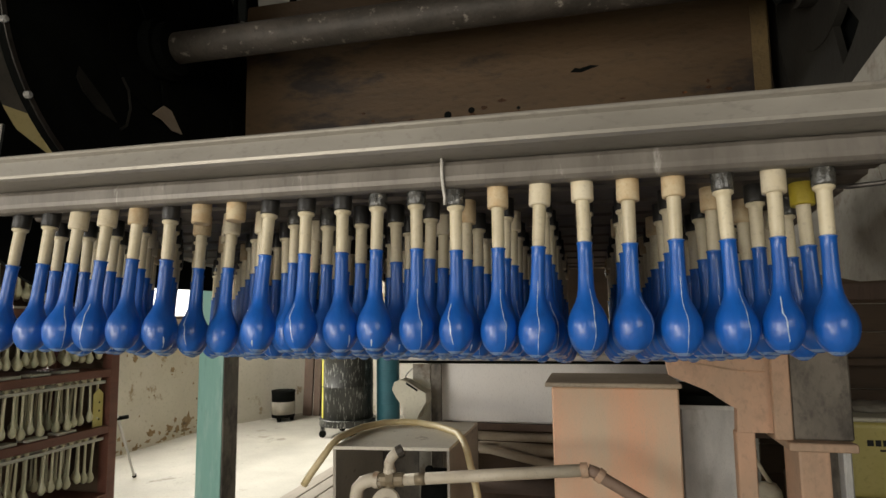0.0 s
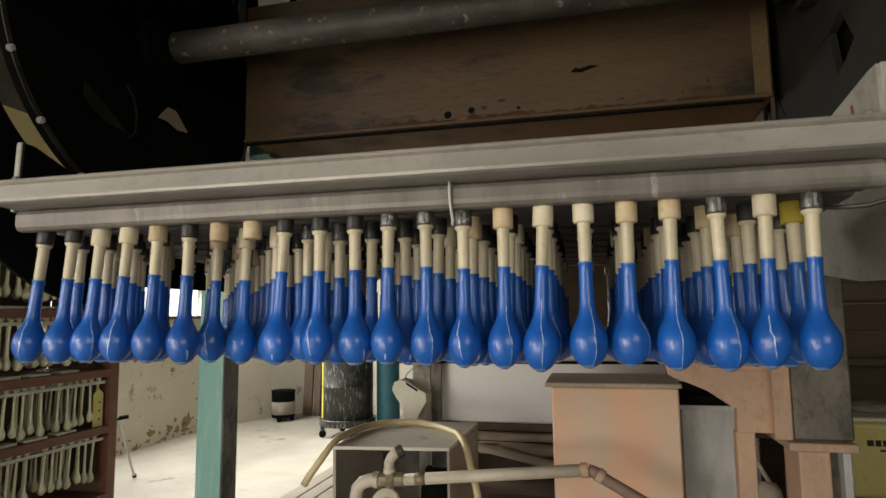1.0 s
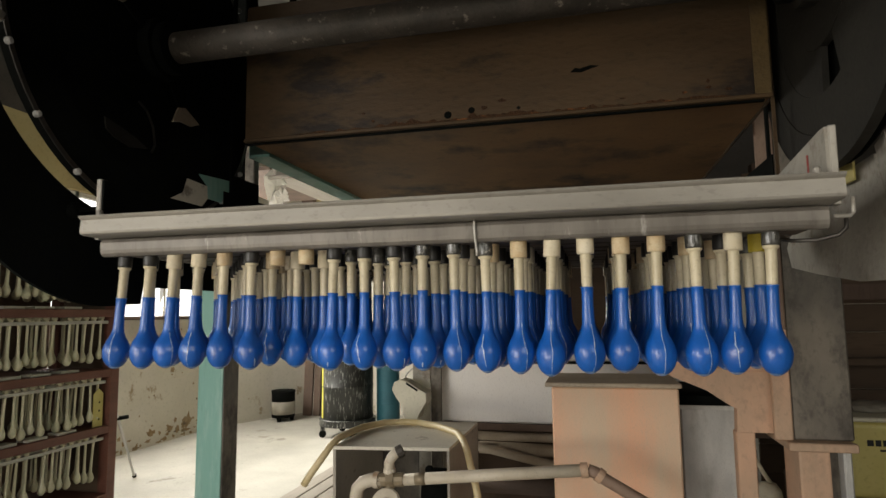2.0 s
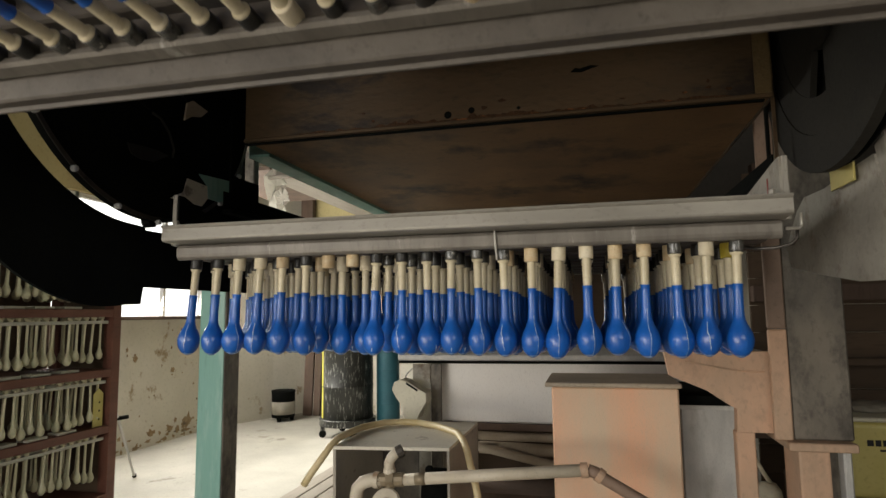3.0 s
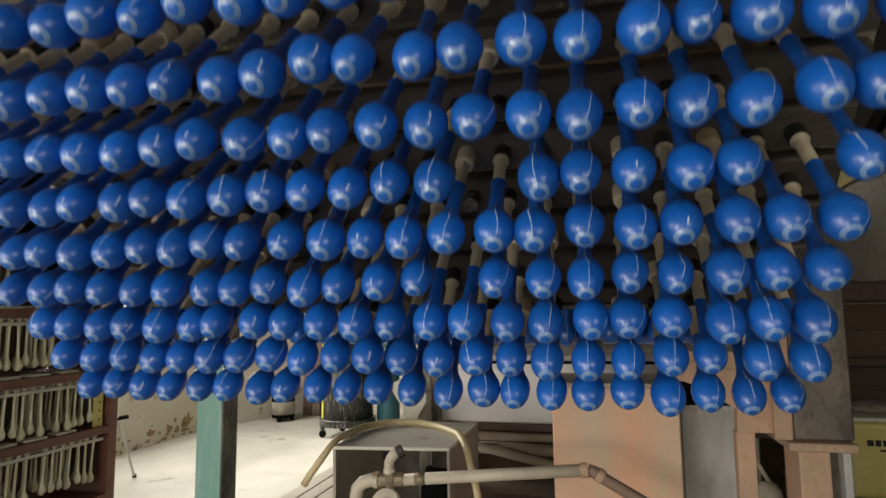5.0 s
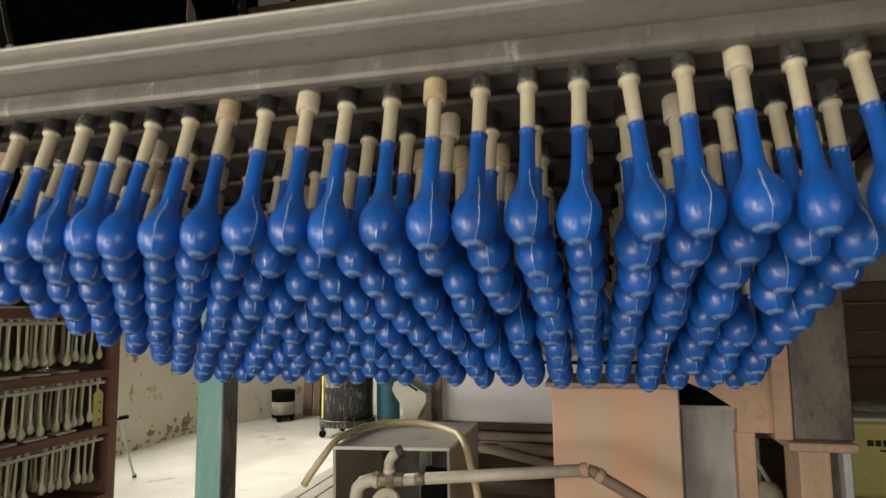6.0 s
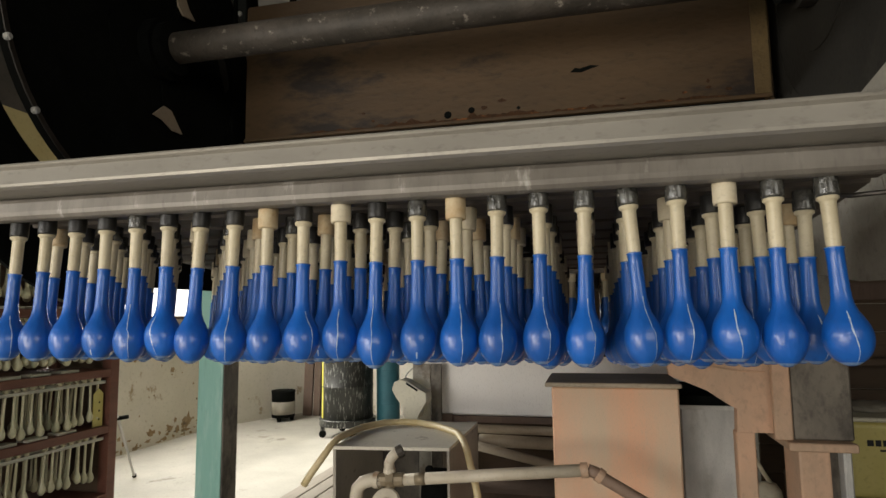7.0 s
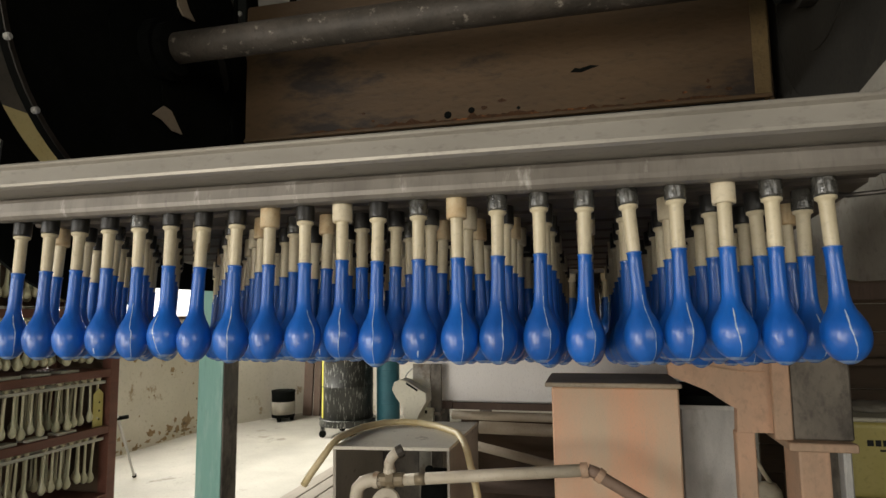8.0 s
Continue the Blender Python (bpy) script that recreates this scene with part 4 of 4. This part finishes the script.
for u in (-0.9, 0.8):
    for v in (3.75, 5.25):
        part("leg", box(u - 0.045, u + 0.045, v - 0.045, v + 0.045, 0, 0.60, 0.003), DIRTYCOL, lift)
        part("lift_rod", box(u - 0.025, u + 0.025, v - 0.025, v + 0.025, 0.30, 0.7195), CHAIN, tank, "greasy lift rod")
strut = thing("steel_strut", "pale grey-green steel strut beside the tank", "strut")
part("web", box(-1.03, -0.925, 3.50, 3.512, 0.0, 1.062, 0.002), GREYGUARD, strut)
part("side_flange", box(-0.925, -0.862, 3.513, 3.53, 0.0, 1.062, 0.002), DIRTYCOL, strut, "dark side flange")
part("foot", box(-1.06, -0.85, 3.47, 3.56, 0, 0.012, 0.002), DIRTYCOL, strut)
part("lower_pipe", tube(((-0.84, 3.70, 0.628), (0.8, 3.70, 0.615)), 0.026, 14), CAP, tank, smooth=True)
part("lower_pipe", tube(((-0.68, 3.72, 0.555), (0.8, 3.72, 0.53)), 0.036, 14), CAP, tank, smooth=True)
part("slanting_pipe", tube(((-0.75, 3.615, 0.60), (0.35, 3.62, 0.36)), 0.026, 14), CAP, lift, smooth=True)
part("back_plate", box(-0.84, 0.74, 3.95, 3.97, 0.0, 0.70), BROWNPLANK, lift)
part("lower_shelf", box(-0.85, 0.75, 3.58, 3.94, 0.30, 0.33), OLD, lift)

jug = thing("plastic_scoop", "cream plastic scoop hanging upside down on the strut", "scoop")
b = prism(((-1.091, 0.974), (-1.055, 0.990), (-1.015, 0.981), (-0.943, 0.935), (-0.904, 0.917), (-0.902, 0.868), (-0.941, 0.822), (-0.955, 0.772), (-1.033, 0.770), (-1.036, 0.835), (-1.082, 0.890), (-1.105, 0.933)), 3.33, 3.445, "y")
bmesh.ops.bevel(b, geom=b.edges[:], offset=0.006, segments=2, affect="EDGES", profile=0.5)
part("shell", b, JUG, jug, smooth=False)
part("slot", prism(((-1.017, 0.974), (-0.952, 0.935), (-0.955, 0.925), (-1.021, 0.965)), 3.325, 3.43, "y"), BLACK, jug, "dark slot")
part("spout", lathe(((0.02, 0), (0.03, 0.002), (0.03, 0.12), (0.02, 0.125)), 14, m=pose(-1.012, 3.39, 0.646)), JUG, jug)
part("hanger_wire", tube(((-1.07, 3.44, 0.965), (-1.055, 3.47, 1.01), (-1.028, 3.497, 1.04)), 0.004, 8), ZINC, jug)

tunnel = thing("drying_tunnel", "dark brown sheet steel drying tunnel", "oven")
part("end_panel", box(-1.15, 0.95, 5.7, 5.75, 1.12, 1.99), BROWNPLANK, tunnel)
part("side_panel", box(0.90, 0.95, 4.35, 5.69, 1.12, 1.99), BROWNPLANK, tunnel)
part("side_panel", box(-1.15, -1.10, 4.6, 5.69, 1.12, 1.99), BROWNPLANK, tunnel)

# ---------------------------------------------------------------- right side
pink = thing("steel_cabinet", "pink-stained steel cabinet with weathered lid", "cabinet")
part("body", box(-0.17, 0.325, 2.6, 2.98, 0, 1.046, 0.006), PINK, pink)
part("lid", box(-0.195, 0.335, 2.575, 2.995, 1.048, 1.066, 0.004), CAP, pink)
grey = thing("zinc_cabinet", "grey zinc cabinet beside the pink one", "cabinet")
part("body", box(0.345, 0.585, 2.75, 3.3, 0, 0.955, 0.006), ZINC, grey)
part("top_tray", box(0.345, 0.60, 2.76, 3.3, 0.957, 1.0, 0.003), BLACK, grey)
part("tray_edge", box(0.34, 0.59, 2.742, 2.749, 0.945, 0.962, 0.001), ZINC, grey)
part("side_strip", box(0.572, 0.595, 2.735, 2.749, 0, 0.95, 0.002), WEATHER, grey)

column = thing("frame_column", "weathered steel column with oily stains", "column")
part("shaft", box(0.672, 0.865, 2.42, 2.62, 0.896, 4.4, 0.006), DIRTYCOL, column)
part("flange", box(0.612, 0.671, 2.405, 2.43, 0.896, 1.28, 0.004), WEATHER, column)
part("upper_flange", box(0.612, 0.671, 2.407, 2.43, 1.283, 4.4, 0.004), BROWNPIPE, column, "brown stained upper flange")
part("base_flange", box(0.645, 0.858, 2.37, 2.66, 0.866, 0.895, 0.004), WEATHER, column)
part("leg", box(0.685, 0.785, 2.42, 2.60, 0, 0.865, 0.008, seg=2), WEATHER, column)
part("leg_web", box(0.786, 0.824, 2.47, 2.55, 0, 0.865), DIRTYCOL, column, "dark oily recessed web")
part("leg_edge", box(0.825, 0.852, 2.42, 2.60, 0, 0.865, 0.006), ZINC, column)
part("gusset", prism(((0.26, 1.20), (0.275, 1.112), (0.40, 1.06), (0.47, 1.012), (0.50, 0.995), (0.497, 0.913), (0.66, 0.913), (0.66, 1.20)), 2.44, 2.49, "y"), WEATHER, column, "pink-stained gusset plate")
part("gusset_weld", tube(((0.33, 2.437, 1.165), (0.45, 2.437, 1.142), (0.52, 2.437, 1.13), (0.598, 2.437, 1.128)), 0.004, 6), WEATHER, column)
part("brace_post", box(0.497, 0.560, 2.46, 2.52, 0, 0.912, 0.004), WEATHER, column)
ball = thing("float_ball", "pale cream float ball on a cable", "float", pose(0.648, 2.70, 0))
part("ball", lathe(((0.008, 0.56), (0.03, 0.565), (0.046, 0.59), (0.05, 0.62), (0.046, 0.65), (0.03, 0.675), (0.008, 0.68)), 20), JUG, ball, smooth=True)
part("cable", tube(((0.01, 0, 0.675), (-0.02, -0.03, 0.72), (-0.06, -0.05, 0.79), (-0.07, -0.05, 0.88), (-0.065, -0.05, 0.90)), 0.008, 8), JUG, ball, smooth=True)
part("stake", lathe(((0.03, 0), (0.032, 0.01), (0.02, 0.02), (0.018, 0.56)), 10), DIRTYCOL, ball)

crate = thing("wooden_crate", "low brown wooden crate under a container", "crate")
for i in range(4):
    part("slat", box(0.98, 1.75, 3.18, 3.20, 0.02 + 0.12 * i, 0.12 + 0.12 * i, 0.003), BROWNPLANK, crate)
part("body", box(0.98, 1.75, 3.205, 3.75, 0, 0.49), BROWNPLANK, crate)
tub = thing("plastic_container", "yellow plastic container with black printing", "container", pose(1.30, 3.45, 0.492))
part("body", box(-0.18, 0.30, -0.22, 0.22, 0, 0.34, 0.025, seg=3), CONTAINER, tub)
part("rim", box(-0.19, 0.31, -0.23, 0.23, 0.342, 0.362, 0.006), JUG, tub, "pale rim")
for i, (a, w) in enumerate(((-0.10, 0.026), (-0.066, 0.022), (-0.036, 0.028), (0.0, 0.02))):
    part("print_bar", box(a, a + w, -0.2225, -0.2205, 0.235, 0.262), INK, tub)
part("print_line", box(-0.05, 0.06, -0.2225, -0.2205, 0.212, 0.22), INK, tub)
rag = thing("white_rag", "crumpled white rag on the container rim", "rag", pose(1.30, 3.45, 0.855))
b = bmesh.new()
bmesh.ops.create_icosphere(b, subdivisions=3, radius=1.0)
for vtx in b.verts:
    k = 1 + 0.35 * noise.noise(vtx.co * 2.2)
    vtx.co = Vector((vtx.co.x * 0.13 * k, vtx.co.y * 0.10 * k, max(0.0, vtx.co.z * 0.035 * k + 0.012)))
part("cloth", b, LABEL, rag, smooth=True)

fence = thing("plank_partition", "brown plank partition behind the column", "partition")
for i in range(13):
    part("plank", box(0.98, 3.9, 4.22 + rs.uniform(-0.006, 0.006), 4.245, 0.02 + 0.17 * i, 0.187 + 0.17 * i, 0.004), BROWNPLANK, fence)
for u in (1.05, 2.4, 3.8):
    part("stud", box(u, u + 0.09, 4.255, 4.34, 0, 2.3, 0.003), OLD, fence)
part("rail_board", box(0.98, 3.9, 4.05, 4.20, 1.02, 1.06, 0.004), BROWNPLANK, fence)
part("rail_board", box(0.98, 3.9, 4.12, 4.20, 1.40, 1.50, 0.004), OLD, fence)


def motions():
    for w in wheels:
        base = w.matrix_basis.translation.copy()
        walk(w, [(t, Matrix.Translation(base) @ pose(0, 0, 0, a, 0, 0)) for t, a in ((0.0, 0), (0.5, 1), (1.5, 15), (2.8, 36), (3.2, 43.5), (3.5, 50), (4.0, 68), (4.5, 84.5), (4.7, 93.5), (5.2, 112), (5.8, 129), (6.2, 138), (6.5, 147), (7.0, 148), (8.0, 148))])
    walk(tank, [(t, pose(0, 0, z)) for t, z in ((0.0, 0.0), (6.3, 0.0), (6.6, 0.004), (7.0, 0.040), (7.5, 0.079), (8.0, 0.115))])

    def rack_pose(v, z, angle):
        return pose(0, v, EYE + z, 0, 0.10, 0.08) @ pose(0, 0, 0, angle, 0, 0)
    walk(rack_a, [(t, rack_pose(v, z, a)) for t, v, z, a in (
        (0.0, 1.004, 0.192, -5.0), (0.5, 1.0045, 0.1906, -4.6), (1.0, 1.062, 0.1657, -2.4), (1.5, 1.163, 0.1272, 0.4), (2.0, 1.295, 0.134, 0.2), (2.9, 1.5595, 0.1469, -1.0),
        (3.5, 1.661, 0.1535, -1.6), (4.0, 1.758, 0.1531, -2.2), (4.5, 1.90, 0.150, -2.4), (5.0, 2.13, 0.15, -2.4), (5.8, 2.50, 0.15, -2.4), (6.2, 2.61, 0.15, -2.3), (6.6, 2.72, 0.15, -2.3), (8.0, 2.73, 0.15, -2.3))])
    walk(rack_b, [(t, rack_pose(v, z, a)) for t, v, z, a in (
        (0.0, 1.47, 1.665, -127.5), (0.5, 1.46, 1.66, -127), (1.5, 1.27, 1.60, -118), (2.8, 0.91, 1.385, -98.2), (3.0, 0.8755, 1.336, -95.2), (3.5, 0.8206, 1.2024, -88.8), (4.0, 0.805, 1.042, -80.0), (4.3, 0.759, 0.951, -71.0),
        (4.5, 0.733, 0.870, -63.6), (4.7, 0.729, 0.7635, -55.5), (5.2, 0.755, 0.552, -38.5), (5.8, 0.834, 0.3795, -23.2), (6.0, 0.866, 0.332, -18.5), (6.2, 0.9076, 0.2735, -12.75), (6.5, 0.996, 0.1985, -4.4), (7.0, 0.999, 0.176, -4.2), (7.5, 1.004, 0.179, -4.3), (8.0, 1.006, 0.178, -4.3))])


motions()
